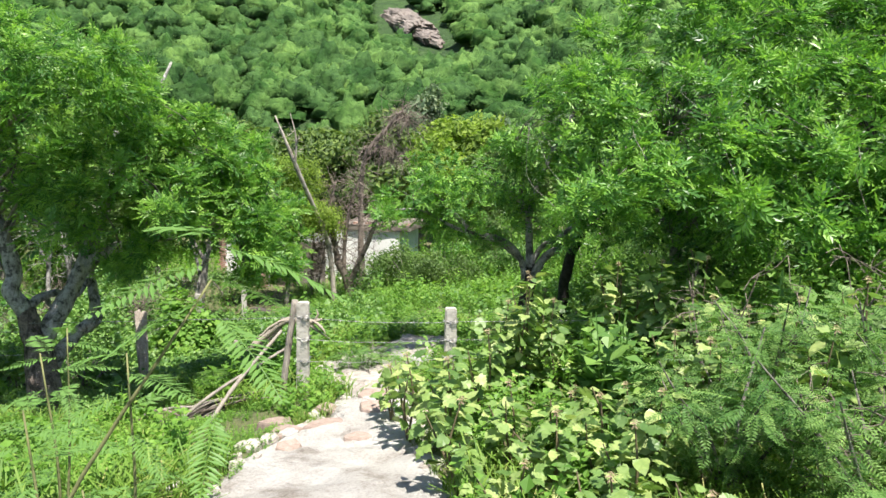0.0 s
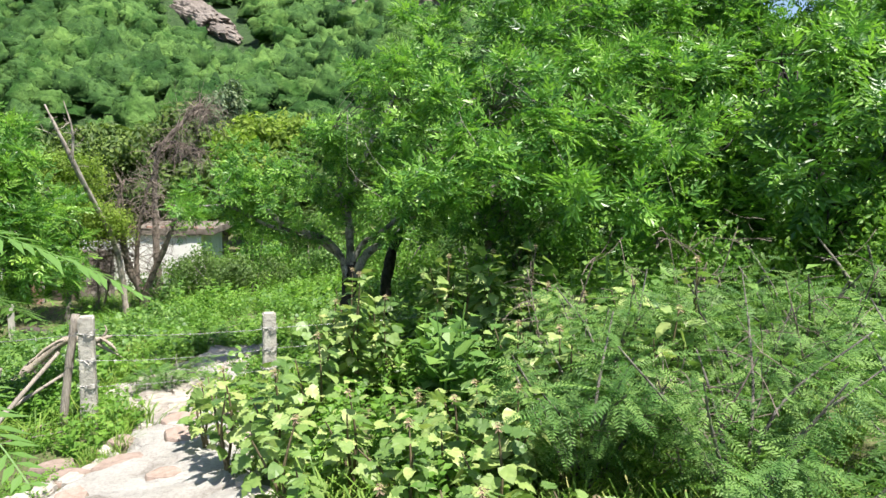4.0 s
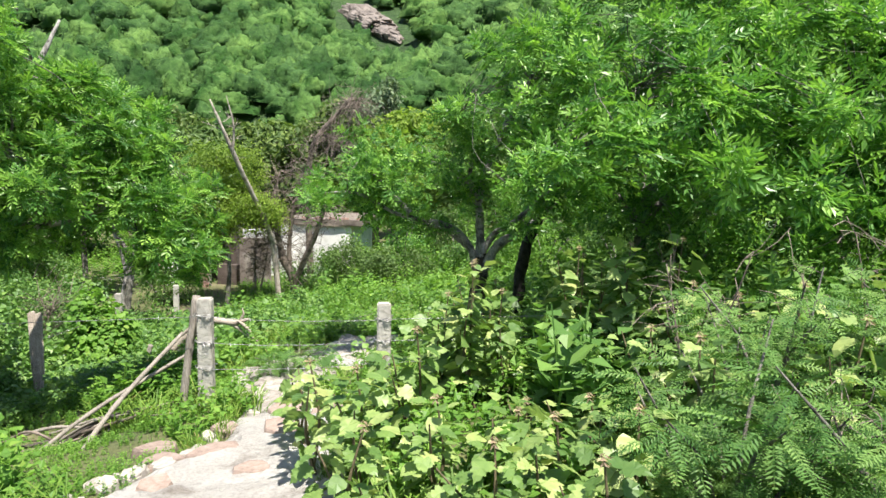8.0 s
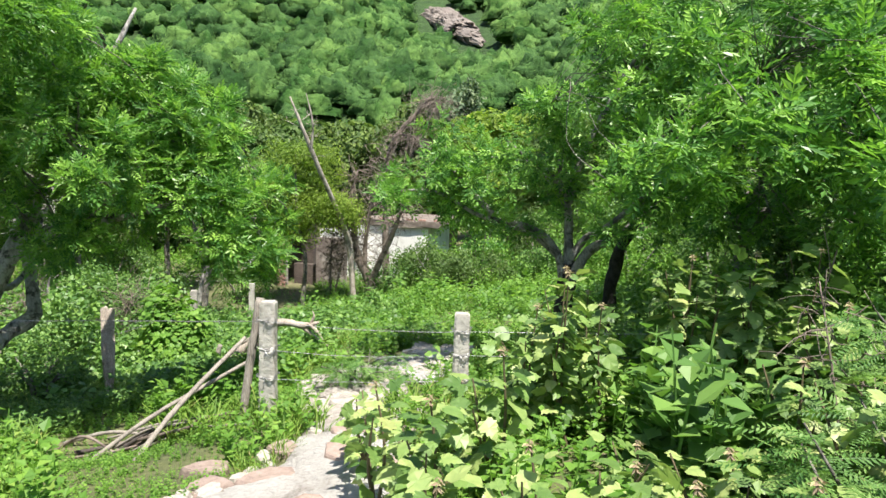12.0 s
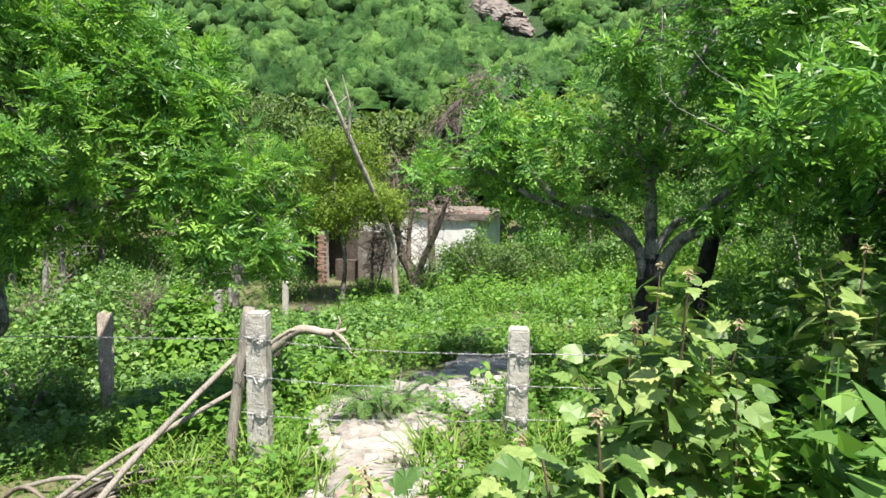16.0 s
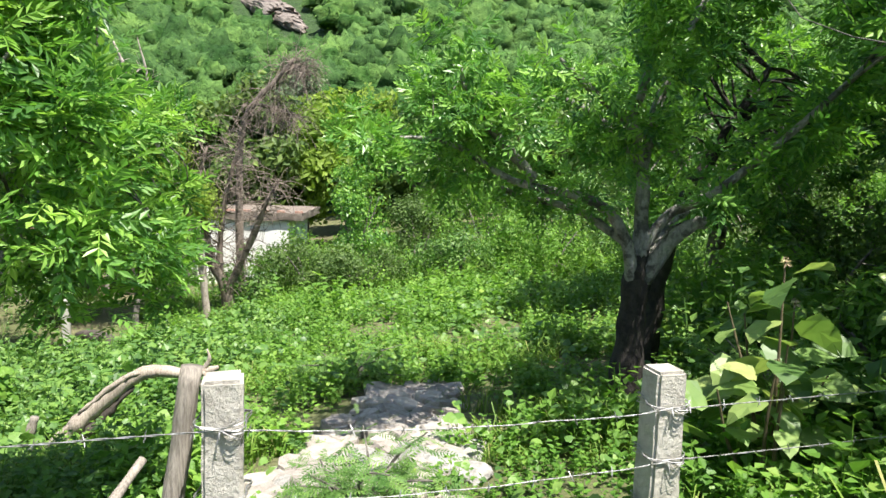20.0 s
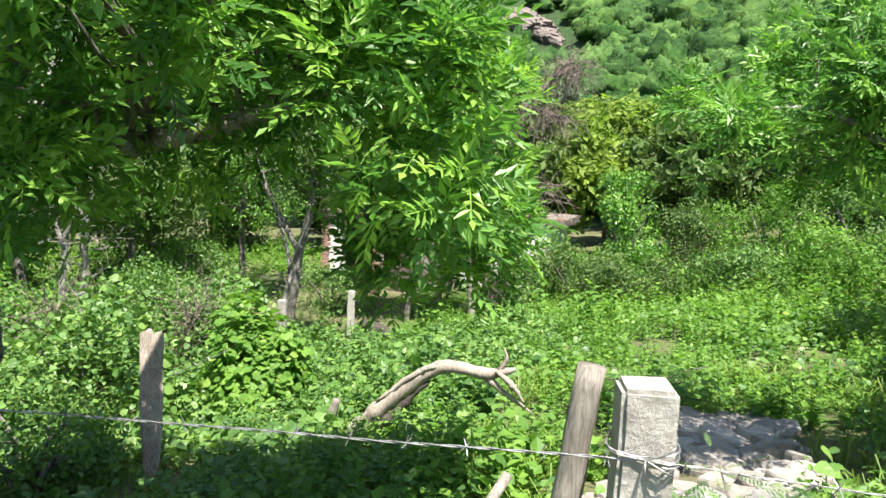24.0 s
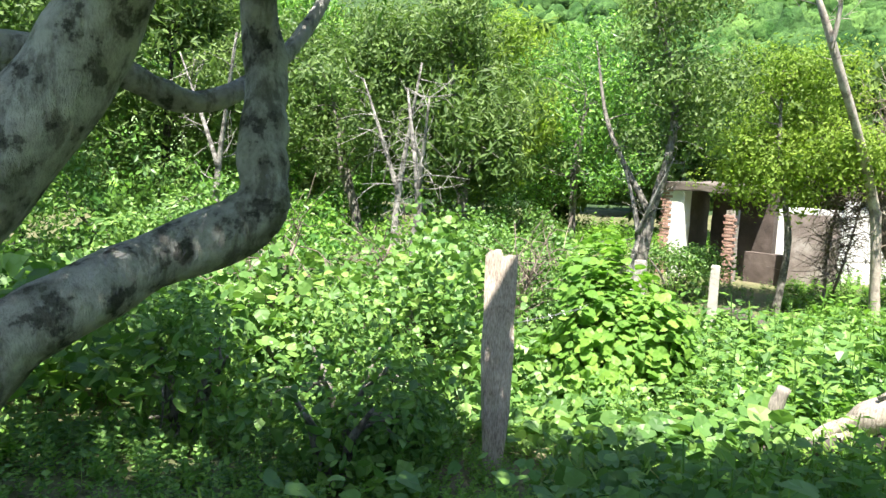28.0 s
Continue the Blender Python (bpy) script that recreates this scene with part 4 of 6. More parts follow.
twiggy("pale_snag", "pale bare leaning snag with a forked top", (-5.62, 18.9, -2.5),
       [([(-5.6, 18.9, -2.6), (-5.68, 18.8, -1.2), (-5.8, 18.6, -0.3), (-6.0, 17.8, 0.8), (-6.3, 17.2, 2.0), (-6.62, 17.0, 2.9)], [0.09, 0.08, 0.07, 0.062, 0.05, 0.02]),
        ([(-6.2, 17.3, 1.6), (-6.12, 17.2, 2.3), (-6.25, 17.1, 3.0)], [0.035, 0.025, 0.008])], 14, 0.5, 407, BARK_SNAG, 0.0, 0.01)
twiggy("hanging_dead_tree", "dead tree hung with brown withered vines", (-4.0, 21.5, -2.3),
       [([(-5.6, 21.8, -2.6), (-5.62, 21.6, 0.3), (-5.45, 21.5, 1.95), (-4.8, 21.4, 2.75), (-4.25, 21.4, 3.4)], [0.11, 0.09, 0.075, 0.065, 0.045]),
        ([(-5.2, 21.5, 2.3), (-4.7, 21.4, 2.2), (-4.2, 21.3, 2.0)], [0.04, 0.03, 0.01]),
        ([(-4.5, 21.4, 3.1), (-4.2, 21.4, 3.25), (-3.95, 21.3, 3.1)], [0.04, 0.03, 0.015])], 240, 0.9, 403, TWIG, 0.9, 0.012)
twiggy("dry_bush", "tall dry bush of brown vines and twigs before the ruin", (-6.45, 19.4, -2.5),
       [([(-6.45, 19.4, -2.6), (-6.5, 19.4, -1.6), (-6.4, 19.3, -0.5), (-6.55, 19.3, 0.5)], [0.028, 0.024, 0.018, 0.008]),
        ([(-6.45, 19.4, -2.6), (-6.25, 19.5, -1.6), (-6.05, 19.4, -0.4), (-6.1, 19.4, 0.3)], [0.025, 0.02, 0.016, 0.008])], 280, 0.75, 405, TWIG, 0.55, 0.011, "shrub")
for k, (x, y) in enumerate([(-8.3, 9.6), (-9.9, 12.6), (-7.8, 12.3), (-8.9, 11.2)]):
    g0 = float(lay(x, y))
    twiggy("dead_shrub", "dry bare shrub of pale tangled twigs", (x, y, g0), [([(x, y, g0 - 0.1), (x + 0.1, y, g0 + 0.5), (x + 0.3, y + 0.1, g0 + 1.1)], [0.03, 0.025, 0.01])], 55, 0.75, 410 + k, TWIG, 0.15, 0.009, "shrub")

for k, (x, y, h, lean) in enumerate([(-9.5, 12.1, 3.2, 0.3), (-8.6, 11.6, 2.8, -0.2), (-7.85, 15.2, 2.6, -0.35), (-11.5, 10.8, 3.4, 0.4)]):
    g0 = float(lay(x, y))
    twiggy("bare_tree", "pale grey bare-stemmed tree with a few dry twigs", (x, y, g0),
           [([(x, y, g0 - 0.1), (x + lean * 0.2, y, g0 + h * 0.3), (x + lean * 0.1, y + 0.1, g0 + h * 0.55), (x + lean * 1.2, y + 0.1, g0 + h)], [0.06, 0.05, 0.04, 0.012]),
            ([(x + lean * 0.12, y + 0.08, g0 + h * 0.52), (x - lean * 0.6, y, g0 + h * 0.72), (x - lean * 1.5, y - 0.1, g0 + h * 0.95)], [0.032, 0.024, 0.008])], 26, 0.6, 430 + k, BARK_LIMB, 0.0, 0.008)

# ---- the ruin ----
ruin = thing("ruined_house", (-7.5, 22.5, -2.5), "roofless plastered brick house ruin with white wall and broken piers", "ruin")
O = Vector((-7.5, 22.5, -2.5))
CUTS = 5


def wall_piece(name, x0, x1, y0, y1, z0, z1, material, label="", chip=0.025, seed=0):
    bm = bmesh.new()
    rough_block(bm, (x1 - x0, y1 - y0, z1 - z0), Vector(((x0 + x1) / 2, (y0 + y1) / 2, (z0 + z1) / 2)) - O, 0, chip, CUTS, seed)
    return part(name, bm, material, ruin, label)


pier_a = wall_piece("pier", -10.22, -9.8, 21.0, 21.38, -2.9, -0.6, PLASTER, "white plastered brick pier", seed=1)
wall_piece("wall", -9.8, -8.4, 22.6, 22.85, -2.9, -0.62, PLASTER_SHADE, "inner wall coloured dark brown for shade", seed=2)
pier_b = wall_piece("pier", -8.87, -8.68, 21.0, 21.3, -2.9, -0.95, MORTAR, "bare brick pier", seed=3)
wall_piece("wall", -8.66, -7.78, 21.7, 21.9, -2.9, -1.86, PLASTER_SHADE, "low dark parapet wall", seed=4)
wall_piece("wall", -7.78, -6.85, 21.4, 21.65, -2.9, -0.95, PLASTER_OLD, "stained pink-grey plaster wall", seed=5)
wall_piece("wall", -7.15, -4.84, 24.0, 24.28, -3.0, -0.72, PLASTER, "sunlit white plaster wall", 0.012, seed=6)
wall_piece("wall", -5.1, -4.835, 24.285, 27.4, -3.0, -0.72, PLASTER_TEAL, "pale teal end wall", 0.012, seed=7)
wall_piece("wall", -8.75, -7.32, 24.0, 24.26, -3.0, -0.95, PLASTER, "white inner wall seen through the opening", 0.012, seed=13)
wall_piece("pillar", -7.3, -7.03, 23.7, 23.99, -3.0, -0.72, PLASTER, "white plaster pillar", seed=8)
wall_piece("roof_slab", -10.42, -8.5, 20.9, 23.2, -0.59, -0.42, SLAB, "broken concrete roof slab", 0.05, seed=9)
slab = wall_piece("roof_slab", -7.35, -4.45, 23.9, 27.6, -0.71, -0.5, SLAB, "weathered roof slab edge", 0.05, seed=10)
wall_piece("wall", -10.3, -10.05, 21.39, 23.0, -2.9, -0.62, PLASTER_SHADE, "side wall coloured dark brown for shade", seed=11)
wall_piece("wall", -7.2, -6.95, 24.3, 27.4, -3.0, -0.72, PLASTER_OLD, "inner cross wall", seed=12)

# loose stones and rubble round the ruin
rs_ = np.random.RandomState(9)


def stone_mesh(seed, flat=0.5):
    bm = bmesh.new()
    bmesh.ops.create_icosphere(bm, subdivisions=2, radius=0.5)
    for v in bm.verts:
        p = v.co.copy()
        v.co = p * (1 + 0.45 * noise.noise(p * 2.2 + Vector((seed * 5.3, seed, 0)))) + noise.noise_vector(p * 5 + Vector((seed, 0, seed))) * 0.04
        v.co.z *= flat
    me = bpy.data.meshes.new("stone")
    bm.to_mesh(me)
    bm.free()
    return me


STONES = [stone_mesh(s, f) for s, f in ((1, 0.55), (2, 0.7), (3, 0.45), (4, 0.6))]
for me in STONES:
    me.materials.append(BOULDER)
for k, (x, y, s) in enumerate([(-1.55, 8.55, 0.34), (-1.3, 8.7, 0.26), (-1.1, 8.5, 0.3), (-1.75, 8.75, 0.22), (-0.9, 8.8, 0.24), (-1.45, 8.3, 0.2), (1.15, 8.9, 0.42), (1.6, 9.3, 0.5), (-0.95, 8.3, 0.22), (-2.05, 8.5, 0.2), (0.9, 8.3, 0.3), (-1.2, 9.0, 0.2)]):
    ob = new("boulder", STONES[k % 4])
    ob.matrix_world = Matrix.Translation((x, y, float(ground_z(x, y)) + s * 0.12)) @ Matrix.Rotation(k * 1.3, 4, "Z") @ Matrix.Scale(s, 4)
    tagged(ob, "rounded grey stone lying among weeds beside the path", "stone", "loose stones")

ob = new("dark_stone", stone_mesh(6, 0.28))
ob.data.materials.append(CHARRED)
ob.matrix_world = Matrix.Translation((-3.16, 5.55, float(ground_z(-3.16, 5.55)) + 0.03)) @ Matrix.Diagonal((0.34, 0.2, 0.3, 1))
tagged(ob, "dark flat stone lying in the low weeds", "stone")

# ---- fence ----


def concrete_post(x, y, top, foot, w, turn, label, seed):
    t = thing("fence_post", (x, y, foot), label, "fence post", "concrete fence posts")
    bm = bmesh.new()
    h = top - foot + 0.25
    vs = rough_block(bm, (w, w, h), (0, 0, h / 2 - 0.25), 0, 0.0, 0)
    bmesh.ops.bevel(bm, geom=list(bm.edges), offset=w * 0.09, segments=2, affect="EDGES")
    long = [e for e in bm.edges if abs(e.verts[0].co.z - e.verts[1].co.z) > h * 0.5]
    bmesh.ops.subdivide_edges(bm, edges=long, cuts=26, use_grid_fill=True)
    rot = Matrix.Rotation(radians(turn), 4, "Z")
    for v in bm.verts:
        p = v.co.copy()
        k = 1.06 - 0.1 * (p.z / h)
        d = noise.noise_vector(Vector((p.x * 30 + seed, p.y * 30, p.z * 14))) * 0.004
        v.co = rot @ (Vector((p.x * k, p.y * k, p.z)) + d)
    body = part("body", bm, CONCRETE, t)
    return t


PL, PR = (-1.917, 6.722), (-0.372, 7.077)
posts = [concrete_post(*PL, 0.224, -0.78, 0.125, 13, "square pitted concrete fence post with wire ties", 1),
         concrete_post(*PR, 0.178, -0.64, 0.125, 13, "square concrete fence post with one shaded side", 2),
         concrete_post(-6.6, 12.93, -1.09, -2.2, 0.12, 20, "pale concrete fence post half hidden by vines", 3),
         concrete_post(-6.93, 15.74, -1.43, -2.42, 0.12, 20, "thin pale concrete fence post near the ruin", 4),
         concrete_post(3.4, 7.95, 0.35, -0.3, 0.125, 13, "concrete fence post buried in the thicket", 5)]


def wire_run(name, pts, sag, label, seed, r=0.0014, pitch=0.15):
    """Two twisted strands with a barb knot every hand's breadth."""
    rs_ = np.random.RandomState(seed)
    a, b = Vector(pts[0]), Vector(pts[1])
    t = thing(name, a, label, "wire", "barbed wires")
    n = max(12, int((b - a).length / 0.022))
    d = (b - a).normalized()
    s1 = d.cross(Vector((0, 0, 1))).normalized()
    s2 = d.cross(s1)

    def at(u):
        p = a.lerp(b, u) - a
        p.z -= sag * 4 * u * (1 - u)
        return p + noise.noise_vector(Vector((u * 9 + seed, seed, 0))) * 0.006
    for ph in (0, math.pi):
        V, F = [], []
        for i in range(n + 1):
            u = i / n
            w = u * n * 0.9 + ph
            c = at(u) + (s1 * math.cos(w) + s2 * math.sin(w)) * r * 1.1
            for j in range(4):
                q = j * math.pi / 2
                V.append(tuple(c + (s1 * math.cos(q) + s2 * math.sin(q)) * r))
        for i in range(n):
            for j in range(4):
                F.append((i * 4 + j, i * 4 + (j + 1) % 4, i * 4 + 4 + (j + 1) % 4, i * 4 + 4 + j))
        child("strand", mesh_of("strand", V, F, WIRE, True), t)
    length = (b - a).length
    count = int(length / pitch)
    for i in range(count):
        c = at((i + 0.5 + rs_.uniform(-0.1, 0.1)) / count)
        items = []
        for k in range(2):
            w = (s1 * rs_.normal() + s2 * rs_.normal()).normalized() * 0.02
            o = d * 0.006 * (1 if k else -1)
            items.append(tube([c - w + o, c + s1 * 0.003 + o * 0.2, c + w - o], [0.0012, 0.0022, 0.001], 4, 4, 0, 0, False))
        child("barb", mesh_of("barb", *join_arrays(*items), WIRE), t)
    return t


def at_post(p, z, side=-0.07):
    return (p[0] + 0.016, p[1] + side, z)


for z, zr in ((0.075, 0.04), (-0.165, -0.16), (-0.4, -0.36)):
    wire_run("barbed_wire", (at_post(PL, z), at_post(PR, zr)), 0.03, "rusty twisted barbed wire strung between concrete posts", int(z * 100) + 200)
    wire_run("barbed_wire", (at_post(PR, zr), (3.38, 7.88, zr + 0.15)), 0.03, "slack barbed wire running into the thicket", int(z * 100) + 300)
wire_run("barbed_wire", (at_post(PL, 0.07), (-5.0, 6.46, -0.14)), 0.0, "twisted barbed wire between the post and the tree", 401, 0.0018)
for k, z in enumerate((0.06, -0.24, -0.5)):
    wire_run("barbed_wire", ((-5.08, 6.5 - 0.03 * k, z), (-9.5, 6.6, z - 0.3)), 0.04, "thin barbed wire tied round the tree trunk", 410 + k)
wire_run("barbed_wire", ((-5.5, 9.3, -1.0), (-6.6, 12.88, -1.35)), 0.05, "thin barbed wire among vines", 420)

# wire ties on the two gate posts
for p, zs in ((PL, (0.075, -0.165, -0.4)), (PR, (0.04, -0.16, -0.36))):
    for k, z in enumerate(zs):
        t = thing("wire_tie", (p[0], p[1], z), "rusty wire twisted round a concrete post", "wire tie", "wire ties")
        items = []
        for m in range(3):
            ring = [(0.074 * math.cos(a) * (1.28 if abs(math.sin(2 * a)) > 0.7 else 1.0), 0.074 * math.sin(a) * (1.28 if abs(math.sin(2 * a)) > 0.7 else 1.0), 0.007 * m + 0.012 * math.sin(a * 2 + m)) for a in np.linspace(0.23, 0.23 + math.tau, 17)]
            items.append(tube(ring, [0.0022, 0.0022], 4, 32, 0, 0, False))
        for m in range(5):
            a = np.random.RandomState(m + k * 7).normal(size=3) * 0.022
            items.append(tube([(0.01, -0.075, 0), (0.01 + a[0], -0.085 - abs(a[1]) * 0.4, a[2]), (0.01 + a[0] * 1.6, -0.082, a[2] * 1.9)], [0.002, 0.002, 0.001], 4, 4, 0, 0, False))
        child("coil", mesh_of("coil", *join_arrays(*items), WIRE), t)

# poles and sticks leaning at the gate post


def stick(name, pts, radii, material, label, category="stick", seed=0, parts=()):
    base = Vector(pts[0])
    t = thing(name, base, label, category)
    child("stem", mesh_of("stem", *tube([Vector(q) - base for q in pts], radii, 10, 10 * (len(pts) - 1), 0.3, seed), material, True), t)
    for nm, q, r in parts:
        child(nm, mesh_of(nm, *tube([Vector(v) - base for v in q], r, 8, None, 0.35, seed + 3), material, True), t)
    return t


stick("wooden_pole", [(-2.17, 6.72, -1.0), (-2.12, 6.77, -0.4), (-2.05, 6.83, 0.22)], [0.04, 0.038, 0.034], GREYWOOD, "grey weathered wooden pole standing beside the concrete post", "pole", 1)
stick("leaning_stick", [(-2.62, 5.95, -0.92), (-2.5, 6.35, -0.6), (-2.28, 7.0, -0.18)], [0.022, 0.021, 0.018], GREYWOOD, "grey stick leaning against the fence", "stick", 2)
stick("leaning_stick", [(-3.1, 5.9, -1.05), (-2.75, 6.35, -0.72), (-2.2, 6.95, -0.36)], [0.019, 0.018, 0.015], GREYWOOD, "thin pale stick leaning against the fence", "stick", 3)
# brush heaped at the foot of the gate
rs_ = np.random.RandomState(31)
for k in range(16):
    x, y, a, ln = -2.75 + rs_.normal() * 0.3, 6.62 + rs_.normal() * 0.14, rs_.normal() * 0.35 + 0.25, rs_.uniform(0.6, 1.3)
    g0 = float(ground_z(x, y)) + 0.03 + 0.011 * k
    dx, dy = 0.5 * ln * math.cos(a), 0.5 * ln * math.sin(a)
    r0 = rs_.uniform(0.008, 0.02)
    stick("brush_stick", [(x - dx, y - dy, float(ground_z(x - dx, y - dy)) + 0.02), (x + rs_.normal() * 0.04, y, g0), (x + dx, y + dy, float(ground_z(x + dx, y + dy)) + rs_.uniform(0.02, 0.16))], [r0, r0 * 0.9, r0 * 0.6],
          (GREYWOOD, CHARRED, TWIG)[k % 3], "dry broken stick on a brush heap beside the gate post", "stick", 20 + k)
# the arched bleached log
stick("arched_log", [(-4.75, 9.85, -1.9), (-4.12, 9.9, -1.42), (-3.86, 9.9, -1.14), (-3.44, 9.95, -0.8), (-3.08, 10.0, -0.81), (-2.86, 10.0, -0.75)], [0.07, 0.075, 0.068, 0.055, 0.045, 0.018], DRYWOOD,
      "arched bleached log with a charred underside propped in weeds", "log", 5,
      [("branch_stub", [(-3.1, 10.0, -0.82), (-2.96, 10.0, -0.92), (-2.72, 10.0, -1.06)], [0.035, 0.022, 0.008]), ("branch_stub", [(-2.98, 10.0, -0.78), (-2.93, 10.0, -0.68), (-2.95, 10.0, -0.6)], [0.02, 0.015, 0.005])])
log_ = bpy.data.objects["arched_log"]
base_ = Vector((-4.75, 9.85, -1.9))
child("charred_side", mesh_of("charred_side", *tube([Vector(q) - base_ for q in [(-4.45, 9.86, -1.77), (-4.12, 9.88, -1.53), (-3.85, 9.88, -1.27), (-3.5, 9.93, -0.9)]], [0.04, 0.05, 0.045, 0.015], 9, 40, 0.8, 44), CHARRED, True), log_, "charred cracked underside")
for k_, q_ in enumerate([[(-3.9, 9.86, -1.1), (-3.55, 9.9, -0.82), (-3.3, 9.93, -0.76)], [(-4.3, 9.86, -1.56), (-4.0, 9.86, -1.24), (-3.75, 9.88, -1.02)], [(-3.0, 9.97, -0.77), (-2.87, 9.96, -0.86), (-2.78, 9.97, -0.98)]]):
    child("splinter", mesh_of("splinter", *tube([Vector(v) - base_ for v in q_], [0.012, 0.026, 0.006], 6, 20, 0.9, 50 + k_), DRYWOOD, True), log_)
stick("fallen_trunk", [(-6.2, 16.15, -2.32), (-6.65, 16.5, -2.26), (-7.1, 16.8, -2.3), (-7.5, 17.3, -2.42)], [0.1, 0.12, 0.11, 0.06], CHARRED, "dark rotten fallen trunk lying before the ruin", "log", 11)
stick("charred_log", [(-5.0, 9.7, -1.8), (-4.5, 9.75, -1.55), (-4.0, 9.8, -1.32)], [0.06, 0.065, 0.03], CHARRED, "charred split log under the arched log", "log", 6)
stick("grey_snag", [(-4.42, 9.95, -1.75), (-4.38, 9.98, -1.45), (-4.31, 10.0, -1.19)], [0.05, 0.045, 0.03], GREYWOOD, "short grey splintered snag standing in weeds", "snag", 7)
# the old wooden post with a split face


def plank(name, foot, top, w, d, turn, label, category, seed):
    """A split, weathered board set upright, narrowing to its foot."""
    foot, top = Vector(foot), Vector(top)
    t = thing(name, foot, label, category)
    bm = bmesh.new()
    bmesh.ops.create_cube(bm, size=1.0)
    bmesh.ops.subdivide_edges(bm, edges=[e for e in bm.edges if abs(e.verts[0].co.z - e.verts[1].co.z) > 0.5], cuts=18, use_grid_fill=True)
    bmesh.ops.subdivide_edges(bm, edges=[e for e in bm.edges if abs(e.verts[0].co.x - e.verts[1].co.x) > 0.5], cuts=7, use_grid_fill=True)
    way, rot = top - foot, Matrix.Rotation(radians(turn), 3, "Z")
    for v in bm.verts:
        u = v.co.z + 0.5
        k = 0.45 + 0.62 * min(1, u * 1.6)
        groove = 0.25 * noise.noise(Vector((v.co.x * 9 + seed, v.co.y, u * 1.3))) + 0.12 * noise.noise(Vector((v.co.x * 24, seed, u * 3)))
        p = rot @ Vector((v.co.x * w * k * (1 + 0.12 * noise.noise(Vector((seed, v.co.x, u * 6)))), v.co.y * d * (1 + groove * 1.6), 0))
        if u > 0.99:
            p.z += 0.05 * noise.noise(Vector((v.co.x * 7, v.co.y * 3, seed)))
        v.co = p + way * u
    part("board", bm, DRYWOOD, t)
    return t


plank("old_wooden_post", (-5.33, 9.05, -1.95), (-5.55, 9.32, -0.64), 0.155, 0.08, 40, "old split wooden fence post tapering to its foot", "fence post", 2.0)

# ---- the hill: woods, rocks ----
rs_ = np.random.RandomState(55)


def hill_crown(n, seed, leaf):
    rs = np.random.RandomState(seed)
    d = rs.normal(size=(n, 3))
    d[:, 2] = np.abs(d[:, 2]) * 0.9 - 0.15
    d /= np.linalg.norm(d, axis=1)[:, None]
    lump = np.array([1 + 0.5 * noisy(q, 1.5, seed) + 0.34 * noisy(q, 3.2, seed * 2) for q in d])
    P = d * lump[:, None] * rs.uniform(0.8, 1.12, n)[:, None] * np.array([1, 1, 1.05])
    T, F = diamond(leaf, leaf * 0.7)
    cards = scatter(T, F, P, frames_to(d + rs.normal(size=(n, 3)) * 0.9 + np.array([0, 0, 0.5]), rs), rs.uniform(0.6, 1.2, n))
    V, G, cols, rows = [], [], 18, 9
    for i in range(rows + 1):
        e = -0.25 + (math.pi / 2 + 0.25) * i / rows
        for j in range(cols):
            a = j * math.tau / cols
            q = np.array([math.cos(a) * math.cos(e), math.sin(a) * math.cos(e), math.sin(e)])
            k = (1 + 0.5 * noisy(q, 1.5, seed) + 0.34 * noisy(q, 3.2, seed * 2) + 0.16 * noisy(q, 6.5, seed)) * 0.9
            V.append(q * k * np.array([1, 1, 1.05]))
    for i in range(rows):
        for j in range(cols):
            G.append((i * cols + j, i * cols + (j + 1) % cols, (i + 1) * cols + (j + 1) % cols, (i + 1) * cols + j))
    return join_arrays((np.array(V), np.array(G)), cards)


def woods(name, label, spots, crowns, leaf, size):
    by = [[] for _ in crowns]
    for x, y in spots:
        by[rs_.randint(len(crowns))].append((x, y, float(lay(x, y))))
    items = []
    for c, pts in zip(crowns, by):
        if not pts:
            continue
        P = np.array(pts)
        S = rs_.uniform(size[0], size[1], len(P)) * (0.8 + 0.4 * rs_.rand(len(P)))
        P = P + np.array([0, 0, 1.0])[None] * (S * 0.35)[:, None]
        a = rs_.uniform(0, math.tau, len(P))
        M = np.zeros((len(P), 3, 3))
        M[:, 0, 0], M[:, 0, 1], M[:, 1, 0], M[:, 1, 1], M[:, 2, 2] = np.cos(a), -np.sin(a), np.sin(a), np.cos(a), rs_.uniform(0.75, 1.15, len(P))
        items.append(scatter(c[0], c[1], P, M, S))
    return tagged(new(name, mesh_of(name, *join_arrays(*items), leaf, True)), label, "trees", kind="stuff")


def sector(n, r0, r1, a0, a1, power=0.5):
    r = r0 + (r1 - r0) * rs_.rand(n) ** power
    a = np.radians(rs_.uniform(a0, a1, n))
    return np.stack([r * np.sin(a), r * np.cos(a)], 1)


ROCK = (-27.7, 127.3)


def planted(r0, r1, a0, a1, step):
    """Trees a step apart, each a little off its place."""
    out = []
    for x in np.arange(-r1, r1, step):
        for y in np.arange(0, r1, step):
            u, v = x + rs_.uniform(-0.45, 0.45) * step, y + rs_.uniform(-0.45, 0.45) * step
            if r0 < math.hypot(u, v) < r1 and a0 < math.degrees(math.atan2(u, v)) < a1:
                out.append(np.array((u, v)))
    return out


def on_rock(q):
    """Beside or just below the bare rib of rock."""
    u = min(1.0, max(0.0, ((q[0] + 16.0) * -21.8 + (q[1] - 101.0) * 44.0) / (21.8 ** 2 + 44.0 ** 2)))
    return math.hypot(q[0] + 16.0 + 21.8 * u, q[1] - 101.0 - 44.0 * u) < 5.2


